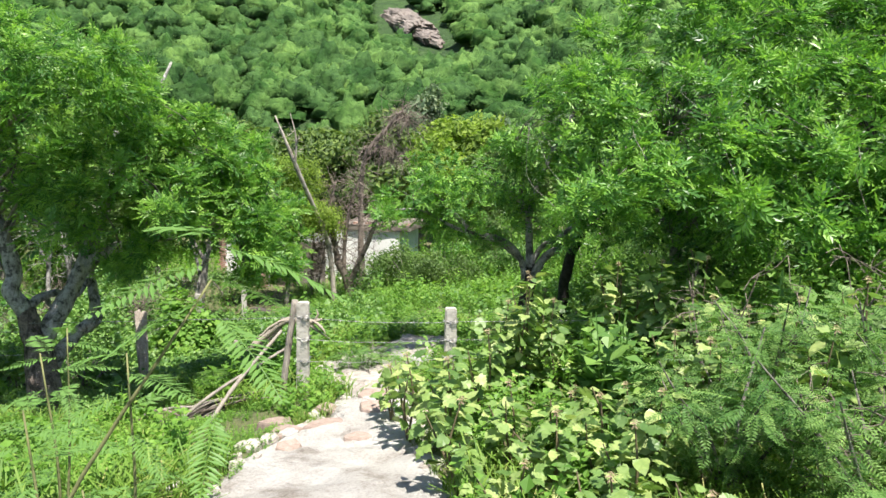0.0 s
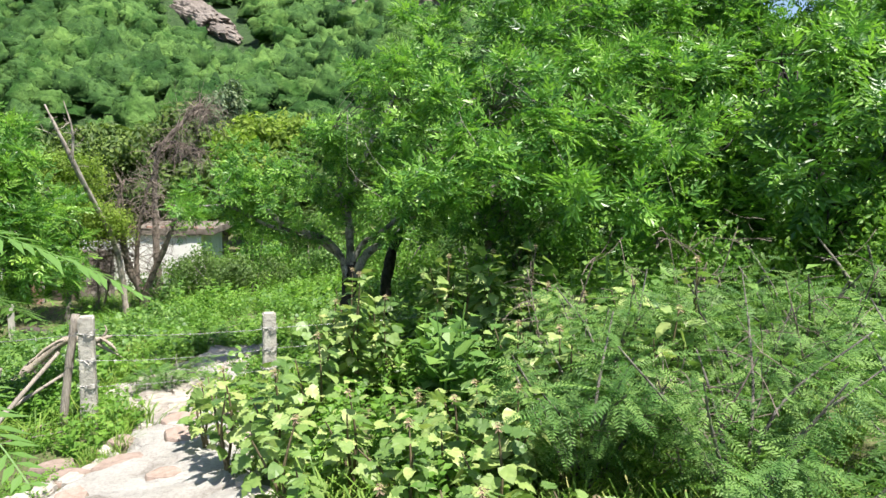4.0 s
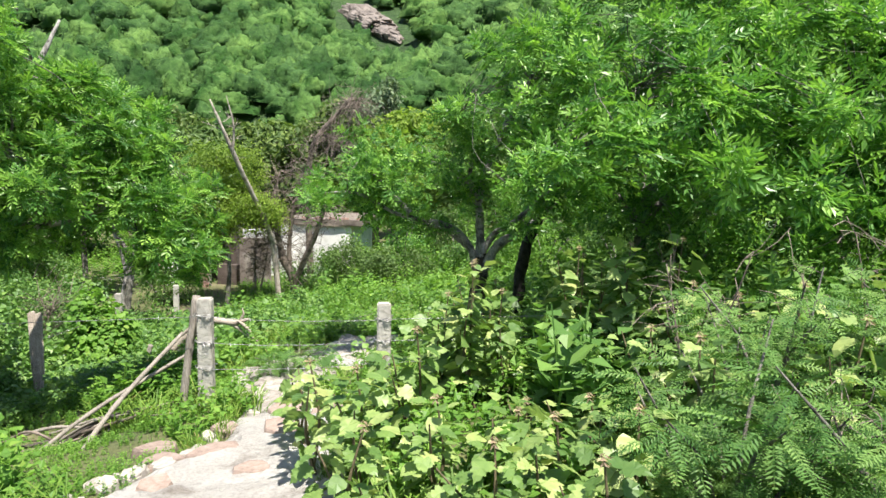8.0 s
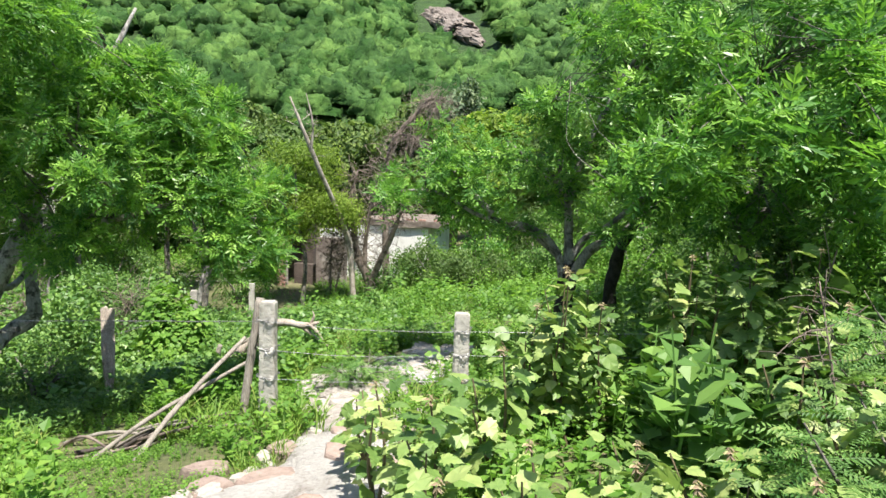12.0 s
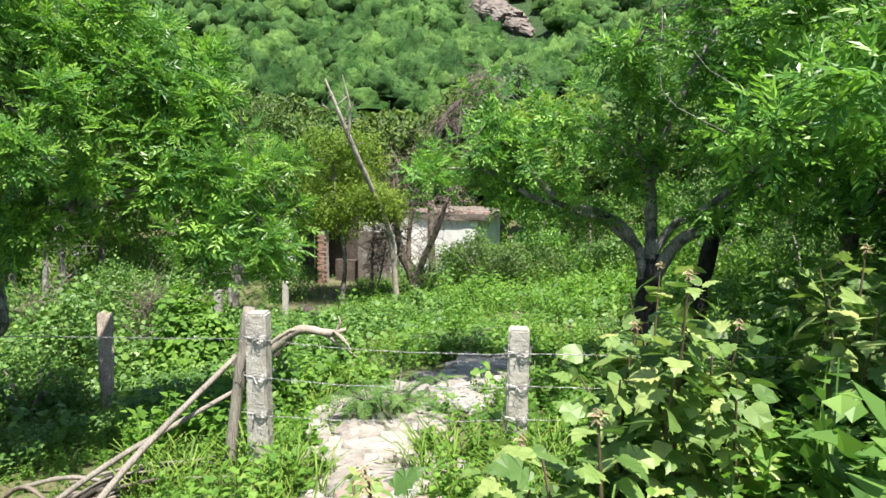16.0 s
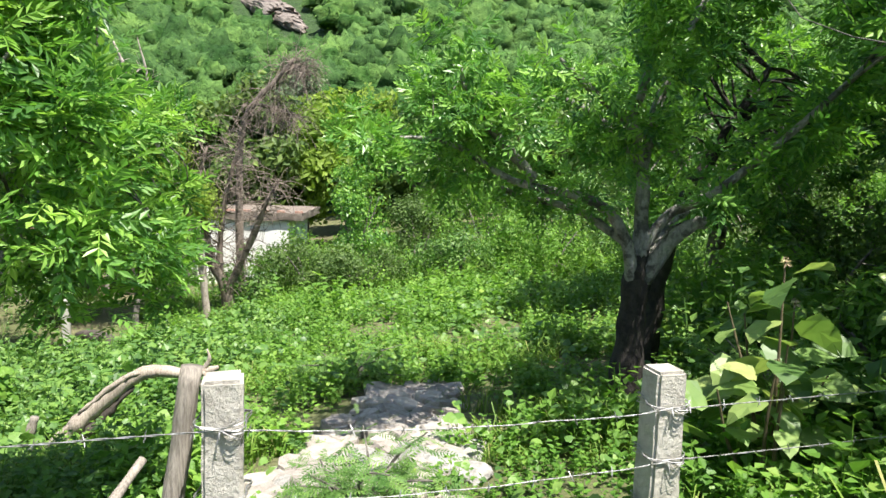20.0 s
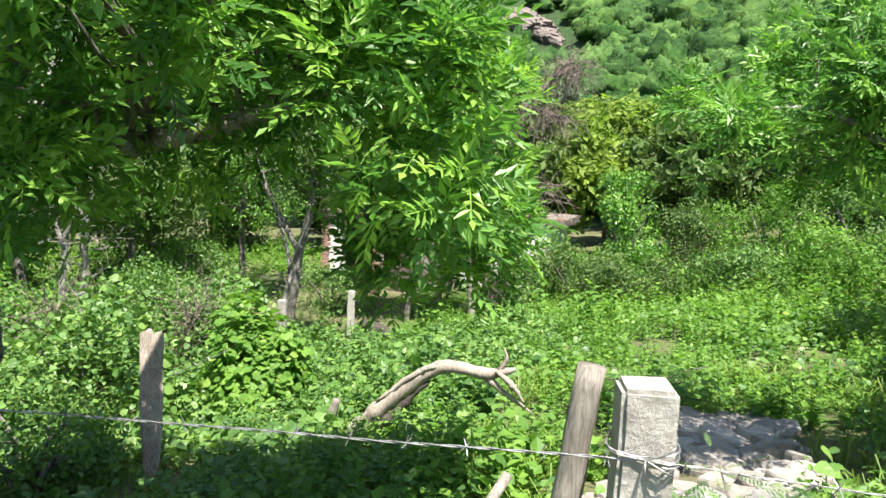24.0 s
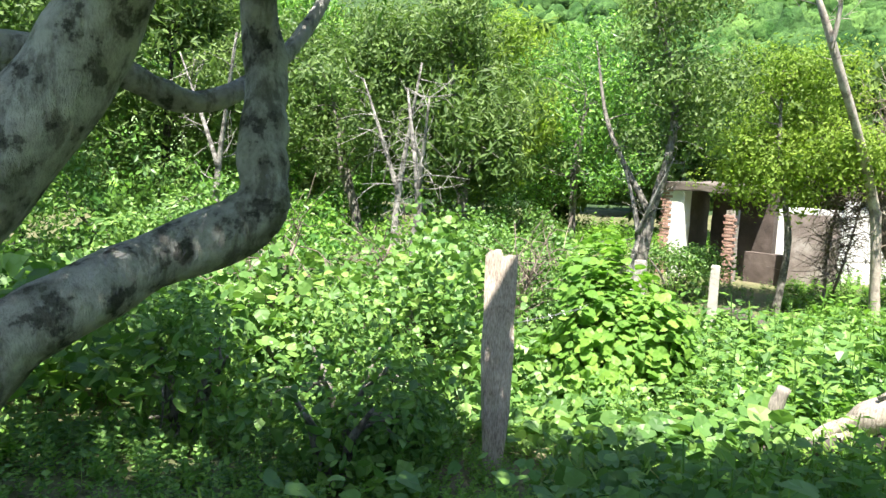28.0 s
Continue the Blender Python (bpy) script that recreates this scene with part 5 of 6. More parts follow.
near = planted(50, 104, -52, 46, 2.9)
near = [q for q in near if not on_rock(q)]
far = [q for q in planted(104, 185, -44, 44, 4.6) if not on_rock(q)]
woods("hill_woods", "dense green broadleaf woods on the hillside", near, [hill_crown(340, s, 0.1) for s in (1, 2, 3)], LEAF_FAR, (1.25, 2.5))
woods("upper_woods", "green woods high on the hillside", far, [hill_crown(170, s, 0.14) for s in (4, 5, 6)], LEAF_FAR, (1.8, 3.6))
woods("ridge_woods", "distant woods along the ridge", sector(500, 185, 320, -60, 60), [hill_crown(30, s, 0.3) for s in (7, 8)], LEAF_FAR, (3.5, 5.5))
woods("side_woods", "green woods closing the valley sides", list(sector(70, 26, 60, -100, -56)) + list(sector(90, 18, 60, 40, 100)) + list(sector(60, 22, 60, 110, 250)), [hill_crown(420, s, 0.14) for s in (9, 10)], LEAF_RIGHT, (2.2, 3.6))


def crag(name, label, at, size, turn, seed, dip=0.0):
    bm = bmesh.new()
    bmesh.ops.create_icosphere(bm, subdivisions=5, radius=1.0)
    for v in bm.verts:
        p = v.co.copy()
        q = Vector((p.x * size[0], p.y * size[1], p.z * size[2]))
        k = 1 + 0.3 * noise.noise(q * 0.12 + Vector((seed, 0, 0))) + 0.4 * abs(noise.noise(q * 0.5 + Vector((0, seed, 0)))) + 0.14 * noise.noise(q * 1.3) + 0.06 * noise.noise(q * 3.1)
        v.co = q * k
    me = bpy.data.meshes.new(name)
    bm.to_mesh(me)
    bm.free()
    me.materials.append(CLIFF)
    ob = new(name, me)
    ob.matrix_world = Matrix.Translation(at) @ Matrix.Rotation(radians(turn), 4, "Z") @ Matrix.Rotation(radians(dip), 4, "Y")
    return tagged(ob, label, "rock", kind="structure")


crag("crag", "bare reddish rock outcrop on the wooded hillside", (ROCK[0], ROCK[1], float(lay(*ROCK)) - 0.4), (18.0, 3.2, 1.9), 119, 3.0, -19)
crag("cliff", "grey-brown cliff band near the top of the hill", (0.0, 168.0, float(lay(0, 168)) + 3.0), (20.0, 5.0, 6.5), 4, 7.0)
crag("cliff", "grey-brown cliff band near the top of the hill", (34.0, 165.0, float(lay(34, 165)) + 4.0), (17.0, 5.0, 6.0), -8, 9.0)

# ---- broad-leaved weeds beside the path ----
BROAD = []
for s in range(4):
    V, F = lobed_leaf(3 if s < 3 else 1, s)
    BROAD.append(mesh_of("leaf", V, F, LEAF_BROAD))


HEAD = mesh_of("flower_head", *puff(22, 0.024, 0.026, 0.01, 3), leaf_mat("seed_head", (0.3, 0.22, 0.16), (0.42, 0.32, 0.25), (0.42, 0.4, 0.22), 0.7, 0.3))


WEED_STEM = dry_mat("red_brown_stem", (0.07, 0.055, 0.03), (0.15, 0.12, 0.06))


def tall_weed(x, y, h, leaf, n, seed, label, spread=0.35, stems=3, shapes=(0, 1, 2, 3)):
    rs = np.random.RandomState(seed)
    g0 = float(ground_z(x, y))
    t = thing("tall_weed", (x, y, g0), label, "plant", "broad-leaved weeds")
    for j in range(stems):
        a = j * math.tau / stems + rs.rand()
        rad = spread * (0.35 + 0.65 * rs.rand()) * (0 if j == 0 else 1)
        top = Vector((rad * math.cos(a), rad * math.sin(a), h * (1 if j == 0 else rs.uniform(0.65, 0.95))))
        mid = Vector((top.x * 0.35, top.y * 0.35, top.z * 0.5)) + Vector((rs.normal() * 0.03, rs.normal() * 0.03, 0))
        child("stem", mesh_of("stem", *tube([(0.03 * j, 0, -0.05), mid, top], [0.011, 0.009, 0.004], 5, 8, 0, 0, False), WEED_STEM, True), t)
        if j < 1:
            head = child("flower_head", HEAD, t, "small dry pinkish seed head")
            head.location = top
        c = spline([(0, 0, 0), mid, top], 20)
        m = int(n * 1.75) // stems
        for i in range(m):
            u = 0.2 + 0.8 * ((i + rs.rand()) / m) ** 0.62
            p = c[min(20, int(u * 20))]
            b = i * 2.4 + rs.uniform(-0.5, 0.5)
            sz = leaf * (1.05 - 0.4 * u) * rs.uniform(0.65, 1.2)
            stalk = 0.35 * sz + 0.03
            droop = rs.uniform(-0.25, 0.6) - 0.5 * (u > 0.93)
            ob = new("leaf", BROAD[shapes[rs.randint(len(shapes))]])
            ob.parent = t
            ob.matrix_basis = Matrix.Translation(p + Vector((math.cos(b), math.sin(b), 0.15)) * stalk) @ Matrix.Rotation(b - math.pi / 2, 4, "Z") @ Matrix.Rotation(-droop, 4, "X") @ Matrix.Rotation(rs.normal() * 0.45, 4, "Y") @ Matrix.Scale(sz, 4)
    return t


for k, (x, y, h, leaf, n) in enumerate([
        (0.02, 4.35, 0.72, 0.15, 40), (0.22, 5.1, 0.78, 0.16, 40), (-0.35, 4.75, 0.72, 0.14, 30), (0.45, 4.2, 0.62, 0.14, 34), (1.35, 6.9, 1.15, 0.2, 40), (1.75, 6.75, 1.2, 0.21, 44), (2.2, 6.9, 1.2, 0.2, 36), (0.5, 6.05, 1.15, 0.16, 60), (0.3, 6.25, 0.95, 0.15, 48), (0.72, 6.2, 0.9, 0.15, 44),
        (1.6, 5.0, 0.8, 0.15, 38), (2.2, 5.4, 0.85, 0.16, 30), (-0.1, 5.7, 0.55, 0.14, 24), (2.5, 5.2, 0.95, 0.17, 30), (0.85, 4.3, 0.5, 0.14, 34),         (-0.62, 5.35, 0.5, 0.12, 20), (1.7, 4.35, 0.8, 0.15, 38), (2.35, 4.15, 0.95, 0.15, 36), (1.0, 3.85, 0.62, 0.15, 28), (2.75, 4.75, 1.15, 0.17, 32), (2.0, 5.7, 0.9, 0.16, 34), (0.2, 3.75, 0.6, 0.14, 30), (0.75, 3.65, 0.6, 0.14, 34), (1.15, 3.45, 0.58, 0.14, 34), (1.2, 4.4, 0.55, 0.14, 38), (0.6, 3.2, 0.42, 0.12, 26), (1.35, 3.9, 0.6, 0.14, 38), (1.0, 3.0, 0.42, 0.12, 26), (1.4, 2.8, 0.45, 0.12, 26), (0.9, 4.9, 0.4, 0.12, 20)]):
    tall_weed(x, y, h, leaf, n, 500 + k, "tall broad-leaved weed with pale lobed leaves beside the path", 0.3)

for k, (x, y, h, leaf, n) in enumerate([(0.42, 7.72, 1.15, 0.27, 17), (0.62, 7.95, 0.95, 0.26, 14), (1.5, 8.0, 1.1, 0.26, 15), (0.3, 7.5, 0.7, 0.24, 10), (1.6, 7.35, 1.0, 0.26, 14)]):
    tall_weed(x, y, h, leaf, n, 560 + k, "tall plant with large pale heart-shaped leaves behind the wire", 0.3, 3, (3,))

# feathery thorn shrubs
FEATHER = [feather(7 + s, 0.1 + 0.03 * s, 0.028 + 0.007 * s, 0.008 + 0.001 * s, s) for s in range(4)]


def feather_shrub(x, y, h, w, n, seed, label="feathery thorn shrub with fine grey-green leaflets", name="feathery_shrub", big=1.0, count=9):
    rs = np.random.RandomState(seed)
    g0 = float(ground_z(x, y))
    t = thing(name, (x, y, g0), label, "shrub", "feathery shrubs")
    items, tips, ways = [], [], []
    for j in range(count):
        a = j * 0.7 + rs.rand() * 0.5
        e = np.array([w * rs.uniform(0.4, 1) * math.cos(a), w * rs.uniform(0.4, 1) * math.sin(a), h * rs.uniform(0.55, 1.0)])
        m = e * np.array([0.4, 0.4, 0.6]) + rs.normal(size=3) * 0.04
        items.append(tube([(0, 0, -0.05), m, e], [0.012, 0.009, 0.004], 5, 8, 0.2, j, False))
        c = np.array(spline([(0, 0, 0), m, e], 16))
        for i in range(int(n * 1.7) // count):
            u = rs.uniform(0.25, 1.0)
            p = c[int(u * 16)]
            d = rs.normal(size=3) * np.array([1, 1, 0.4]) + np.array([math.cos(a), math.sin(a), 0.3]) * 0.5
            d /= np.linalg.norm(d)
            q = p + d * rs.uniform(0.0, 0.16)
            tips.append(q)
            ways.append(d)
    child("stemwork", mesh_of("stemwork", *join_arrays(*items), BARK_GREY, True), t, "", "stuff")
    P, D = np.array(tips), np.array(ways)
    z = np.array([0, 0, 1.0]) + rs.normal(size=P.shape) * 0.35
    yv = D - (D * z).sum(1)[:, None] * z / (z * z).sum(1)[:, None]
    yv /= np.linalg.norm(yv, axis=1)[:, None]
    z /= np.linalg.norm(z, axis=1)[:, None]
    M = np.stack([np.cross(yv, z), yv, z], 2)
    S = rs.uniform(0.65, 1.15, len(P)) * big
    w_ = rs.randint(4, size=len(P))
    child("leaves", mesh_of("leaves", *join_arrays(*[scatter(T, F, P[w_ == i], M[w_ == i], S[w_ == i]) for i, (T, F) in enumerate(FEATHER)]), LEAF_FEATHER), t, "", "stuff")
    return t


for k, (x, y, h, w, n) in enumerate([(1.75, 3.9, 0.95, 0.65, 480), (2.35, 3.4, 0.9, 0.65, 480), (2.9, 4.3, 1.1, 0.7, 480), (2.1, 4.7, 1.15, 0.6, 420),
                                     (3.5, 3.6, 1.0, 0.7, 420), (2.2, 2.6, 0.6, 0.5, 320), (3.0, 2.7, 0.8, 0.6, 360), (3.7, 5.0, 1.2, 0.7, 420), (1.7, 2.0, 0.4, 0.4, 220), (0.9, 8.6, 0.6, 0.5, 260), (-1.55, 7.9, 0.35, 0.5, 220), (-1.9, 11.3, 0.4, 0.7, 260)]):
    feather_shrub(x, y, h, w, n, 600 + k)
for k, (x, y, h) in enumerate([(2.6, 4.9, 1.15), (3.1, 5.4, 1.3), (1.95, 5.3, 1.2), (2.2, 3.6, 0.8), (3.3, 4.2, 1.1)]):
    g0 = float(ground_z(x, y))
    twiggy("dry_weed", "bunch of dry brown weed stems among green shrubs", (x, y, g0), [([(x, y, g0 - 0.05), (x + 0.1, y - 0.05, g0 + h * 0.5), (x + 0.25, y - 0.1, g0 + h)], [0.009, 0.007, 0.003]),
           ([(x, y, g0 - 0.05), (x - 0.12, y, g0 + h * 0.5), (x - 0.2, y + 0.1, g0 + h * 0.9)], [0.008, 0.006, 0.003])], 26, 0.35, 440 + k, TWIG, 0.3, 0.005, "weed")
FROND = mesh_of("frond", *feather(18, 0.36, 0.085, 0.014, 9), LEAF_FEATHER)
sapling = thing("feathery_sapling", (-0.16, 1.38, float(ground_z(-0.16, 1.38))), "thin sapling with broad fern-like leaves beside the path", "sapling")
gz_ = float(ground_z(-0.3, 1.35))
child("stem", mesh_of("stem", *tube([(-0.62, -0.1, 0.0), (-0.36, -0.05, 0.75), (0.05, 0.03, 1.42)], [0.007, 0.006, 0.003], 6), STEM, True), sapling)
for k, (x, y, z, turn, tilt, s) in enumerate([(-0.3, 1.35, 1.42, 60, 10, 0.8), (-0.3, 1.36, 1.4, -75, -12, 0.9), (-0.3, 1.35, 1.36, 150, -5, 0.8), (-0.31, 1.35, 1.32, -20, -15, 0.8), (-0.3, 1.35, 1.28, 95, -20, 0.85), (-0.29, 1.34, 1.24, -120, -20, 0.8), (-0.3, 1.35, 1.1, 30, -15, 0.7), (-0.3, 1.35, 1.0, 200, -15, 0.7)]):
    ob = child("frond", FROND, sapling)
    ob.matrix_basis = Matrix.Translation((x + 0.36, y - 1.33, z + 0.09 - gz_)) @ Matrix.Rotation(radians(turn), 4, "Z") @ Matrix.Rotation(radians(tilt), 4, "X") @ Matrix.Scale(s, 4)

for k, (x, y, h) in enumerate([(-0.95, 1.75, 0.95), (-0.75, 1.95, 1.12), (-0.62, 1.6, 0.75), (-1.25, 2.2, 1.1), (-1.1, 1.5, 0.7), (-1.6, 2.7, 1.15)]):
    rs = np.random.RandomState(700 + k)
    t = thing("feathery_sapling", (x, y, float(ground_z(x, y))), "thin sapling with drooping fern-like leaves on the bank", "sapling")
    child("stem", mesh_of("stem", *tube([(0, 0, -0.05), (0.04, 0.02, h * 0.5), (rs.normal() * 0.06, 0.03, h)], [0.008, 0.006, 0.003], 6), STEM, True), t)
    for m in range(9):
        u = 0.45 + 0.55 * (m + 1) / 9
        ob = child("frond", FROND, t)
        ob.matrix_basis = Matrix.Translation((0.02, 0.02, h * u)) @ Matrix.Rotation(m * 2.4 + rs.rand(), 4, "Z") @ Matrix.Rotation(rs.uniform(-0.35, 0.25), 4, "X") @ Matrix.Scale(rs.uniform(0.6, 0.95), 4)

# shaded shrubs between the fence tree and the gate
for k, (x, y, w, h) in enumerate([(-5.75, 8.4, 0.42, 0.55), (-6.3, 8.9, 0.5, 0.7), (-6.8, 8.2, 0.5, 0.7), (-7.3, 9.2, 0.5, 0.75)]):
    bush(x, y, w, h, LEAF_VINE, int(70 * w + 16), 280 + k, "low leafy shrub in the shade of the fence tree", SHRUB_PUFF, (0.5, 0.9), name="low_shrub", group="shaded shrubs")

# ---- vines and ground weeds ----


def heart_mesh(seed):
    V, F = lobed_leaf(1, seed)
    return V, F


def carpet(name, label, spots, heights, template, leaf, size, up, seed, category="weeds"):
    rs = np.random.RandomState(seed)
    P = np.column_stack([spots, ground_z(spots[:, 0], spots[:, 1]) + heights])
    n = len(P)
    M = frames_of(n, rs, up)
    w = rs.randint(len(template), size=n)
    S = rs.uniform(size[0], size[1], n) * np.clip([1.05 + 1.1 * noise.noise(Vector((x * 0.85, y * 0.85, seed))) for x, y in spots], 0.6, 1.7)
    items = [scatter(T, F, P[w == i], M[w == i], S[w == i]) for i, (T, F) in enumerate(template)]
    return tagged(new(name, mesh_of(name, *join_arrays(*items), leaf)), label, category, kind="stuff")


def mound(x, y):
    """How high the vines are heaped: little before the old fence line, breast-high behind it."""
    s = -0.956 * (x + 5.45) - 0.295 * (y - 9.2)
    lumps = 1 + 0.28 * np.sin(x * 2.1 + 0.4) * np.sin(y * 1.7) + 0.16 * np.sin(x * 4.3 + y * 3.1)
    return (0.26 + 0.8 * smooth_step(0.3, 1.2, s) * (1 - 0.4 * smooth_step(2.5, 6.0, s))) * lumps + 0.25 * np.exp(-((x + 7.6) ** 2 + (y - 12.9) ** 2) / 0.9)


def trodden(x, y):
    """The worn ground where one stoops under the wire."""
    return abs(y - np.interp(x, [-3.9, -3.3, -2.6, -1.9, -1.2], [7.0, 6.5, 5.75, 5.2, 4.5])) < 0.62 and -4.0 < x < -1.2


def near_post(x, y):
    """The thin ground before the old wooden post."""
    u = min(1.0, max(0.0, ((x + 4.5) * -0.9 + (y - 7.85) * 1.3) / (0.9 * 0.9 + 1.3 * 1.3)))
    return math.hypot(x + 4.5 + 0.9 * u, y - 7.85 - 1.3 * u) < 0.26


def clear(q):
    return q[np.array([not trodden(x, y) and not near_post(x, y) for x, y in q])]


rs_ = np.random.RandomState(77)
n = 44000
sx = np.column_stack([rs_.uniform(-13.5, -3.0, n), rs_.uniform(6.6, 15.5, n)])
sx = sx[(sx[:, 0] < -3.6 - 0.35 * (sx[:, 1] - 8)) | (sx[:, 0] < -6)]
sx = clear(sx)
sx = sx[~((sx[:, 0] > -6.85) & (sx[:, 0] < -5.6) & (sx[:, 1] > 11.8) & (sx[:, 1] < 16))]
sx = sx[(sx[:, 1] > 8.2) | (sx[:, 0] < -6.2)]
sx = sx[(sx[:, 1] > 7.4) | (sx[:, 0] < -5.6)]
carpet("vine_cover", "heart-leaved green vines smothering the old fence line", sx, mound(sx[:, 0], sx[:, 1]) * (0.25 + 0.8 * rs_.rand(len(sx)) ** 0.55) * (0.6 + 0.4 * smooth_step(8.2, 10.0, sx[:, 1])), [heart_mesh(s) for s in (5, 6, 7)], LEAF_VINE, (0.035, 0.085), 0.5, 78, "vines")

# the vine-grown hump beside the old post
hump = thing("vine_hump", (-6.0, 11.5, float(lay(-6.0, 11.5))), "hump of bright heart-leaved vines swallowing a shrub", "vines")
HL = 3600
d_ = rs_.normal(size=(HL, 3))
d_[:, 2] = np.abs(d_[:, 2])
d_ /= np.linalg.norm(d_, axis=1)[:, None]
P_ = d_ * np.array([0.66, 0.66, 1.12]) * (rs_.uniform(0.72, 1.08, HL) * (1 + 0.25 * np.sin(d_[:, 0] * 5 + d_[:, 2] * 4)))[:, None]
T_, F_ = heart_mesh(11)
child("leaves", mesh_of("leaves", *scatter(T_, F_, P_, frames_to(d_ + np.array([0, 0, 0.5]) + rs_.normal(size=d_.shape) * 0.35, rs_), rs_.uniform(0.045, 0.115, HL)), LEAF_HERB), hump, "", "stuff")
child("stem", mesh_of("stem", *tube([(0, 0, -0.1), (0.03, 0, 0.4), (0, 0.05, 0.85)], [0.03, 0.025, 0.01], 6), BARK_GREY, True), hump)


def herb(n, h, leaf, width, seed):
    """One weed: leaves up a stem that is only hinted at."""
    rs = np.random.RandomState(seed)
    items = []
    for i in range(n):
        u = (i + 0.5) / n
        T, F = diamond(leaf * rs.uniform(0.7, 1.2) * (1.1 - 0.4 * u), width)
        a = i * 2.4
        ro = np.array((Matrix.Rotation(a, 3, "Z") @ Matrix.Rotation(rs.uniform(-0.1, 0.9), 3, "X")))
        items.append((T @ ro.T + np.array([0.03 * math.cos(a), 0.03 * math.sin(a), h * u]), F))
    s = np.array([(-0.004, 0, -0.03), (0.004, 0, -0.03), (0.003, 0, h), (-0.003, 0, h)])
    items.append((s, np.array([(0, 1, 2, 3)])))
    return join_arrays(*items)


HERBS = [herb(11, 0.28, 0.11, 0.075, 1), herb(13, 0.36, 0.1, 0.065, 2), herb(9, 0.2, 0.12, 0.085, 3), herb(15, 0.42, 0.085, 0.05, 4)]


def tuft(n, h, seed):
    rs = np.random.RandomState(seed)
    items = []
    for i in range(n):
        T, F = blade(h * rs.uniform(0.5, 1.1), 0.008)
        a = rs.uniform(0, math.tau)
        ro = np.array((Matrix.Rotation(a, 3, "Z") @ Matrix.Rotation(rs.uniform(0.75, 1.5), 3, "X")))
        items.append((T @ ro.T + rs.normal(size=3) * np.array([0.03, 0.03, 0]), F))
    return join_arrays(*items)


TUFTS = [tuft(14, 0.16, 1), tuft(18, 0.22, 2), tuft(12, 0.28, 3)]


def off_path(q, margin=0.0):
    keep = []
    for x, y in q:
        if trodden(x, y):
            keep.append(False)
        elif y < 6.7:
            keep.append(abs(x - path_mid(y)) > path_half(y) * (0.92 + 0.1 * math.sin(9 * y)) + margin)
        else:
            keep.append(not (8.1 < y < 10.7 and abs(x - np.interp(y, [8.1, 10.7], [-1.7, -1.35])) < 0.72 + 0.25 * math.sin(5 * y + 2 * x)) and not (6.7 <= y <= 8.1 and abs(x + 1.25 + 0.3 * (y - 6.7)) < 0.55 + 0.2 * math.sin(6 * y)))
    return q[np.array(keep)]


def flat_noise(q, s, o=0.0):
    return np.array([noise.noise(Vector((x * s + o, y * s, o))) for x, y in q])


n = 21000
q = off_path(np.column_stack([rs_.uniform(-8.5, 6.5, n), 6.9 + 14.5 * rs_.rand(n) ** 1.25]))
q = q[(q[:, 0] > -4.0 - 0.28 * (q[:, 1] - 8)) & (flat_noise(q, 0.8, 3.0) > -0.35)]
carpet("meadow_weeds", "knee-high bright green weeds covering the slope", q, 0.0 * q[:, 0], HERBS, LEAF_HERB, (0.35, 0.85), 0.84, 79)
n = 9000
q = off_path(np.column_stack([rs_.uniform(-9, 5.5, n), rs_.uniform(-1.5, 7.2, n)]), 0.02)
q = q[(flat_noise(q, 0.9, 8.0) > -0.3) & ~((q[:, 0] > -5.6) & (q[:, 0] < -3.0) & (q[:, 1] > 5.4))]
carpet("bank_weeds", "low green weeds on the bank beside the path", q, 0.0 * q[:, 0], HERBS, LEAF_HERB, (0.35, 0.85), 0.86, 80)
n = 9000
q = off_path(np.column_stack([rs_.uniform(-5, 4, n), rs_.uniform(-1, 13, n)]), -0.12)
q = q[flat_noise(q, 0.7, 14.0) > -0.1]
carpet("grass", "short bright grass along the path edges", q, 0.0 * q[:, 0], TUFTS, GRASS, (0.5, 1.1), 0.92, 81, "grass")
n = 7000
q = np.column_stack([rs_.uniform(-20, 14, n), rs_.uniform(15, 30, n)])
yard = (q[:, 0] > -11) & (q[:, 0] < -4.3) & (q[:, 1] > 15.5) & (q[:, 1] < 23)
carpet("yard_weeds", "low weeds and litter before the ruin", q[yard], np.zeros(yard.sum()), HERBS, LEAF_VINE, (0.3, 0.6), 0.8, 88)
q = q[~yard]
carpet("far_weeds", "tall green undergrowth round the ruin", q, 0.0 * q[:, 0], HERBS, LEAF_HERB, (0.8, 1.5), 0.85, 82)
n = 6000
q = np.column_stack([rs_.uniform(-13.0, -3.2, n), rs_.uniform(6.0, 16, n)])
q = clear(q)
low = (q[:, 1] < 10.5) & (q[:, 0] > -7.5)
carpet("undergrowth", "shaded green undergrowth behind the fence tree", q[~low], 0.0 * q[~low, 0], HERBS, LEAF_VINE, (0.7, 1.2), 0.85, 83)
q = np.concatenate([q[low], q[low] + rs_.uniform(-0.2, 0.2, (low.sum(), 2)), q[low] + rs_.uniform(-0.3, 0.3, (low.sum(), 2))])
q = clear(q)
carpet("shade_weeds", "low shaded weeds beneath the fence tree", q, 0.0 * q[:, 0], HERBS, LEAF_VINE, (0.22, 0.48), 0.82, 87)
n = 3500
q = np.column_stack([rs_.uniform(1.0, 7.5, n), rs_.uniform(5.0, 12, n)])
carpet("thicket_weeds", "tall green weeds under the thicket trees", q, 0.0 * q[:, 0], HERBS, LEAF_VINE, (0.8, 1.7), 0.85, 84)

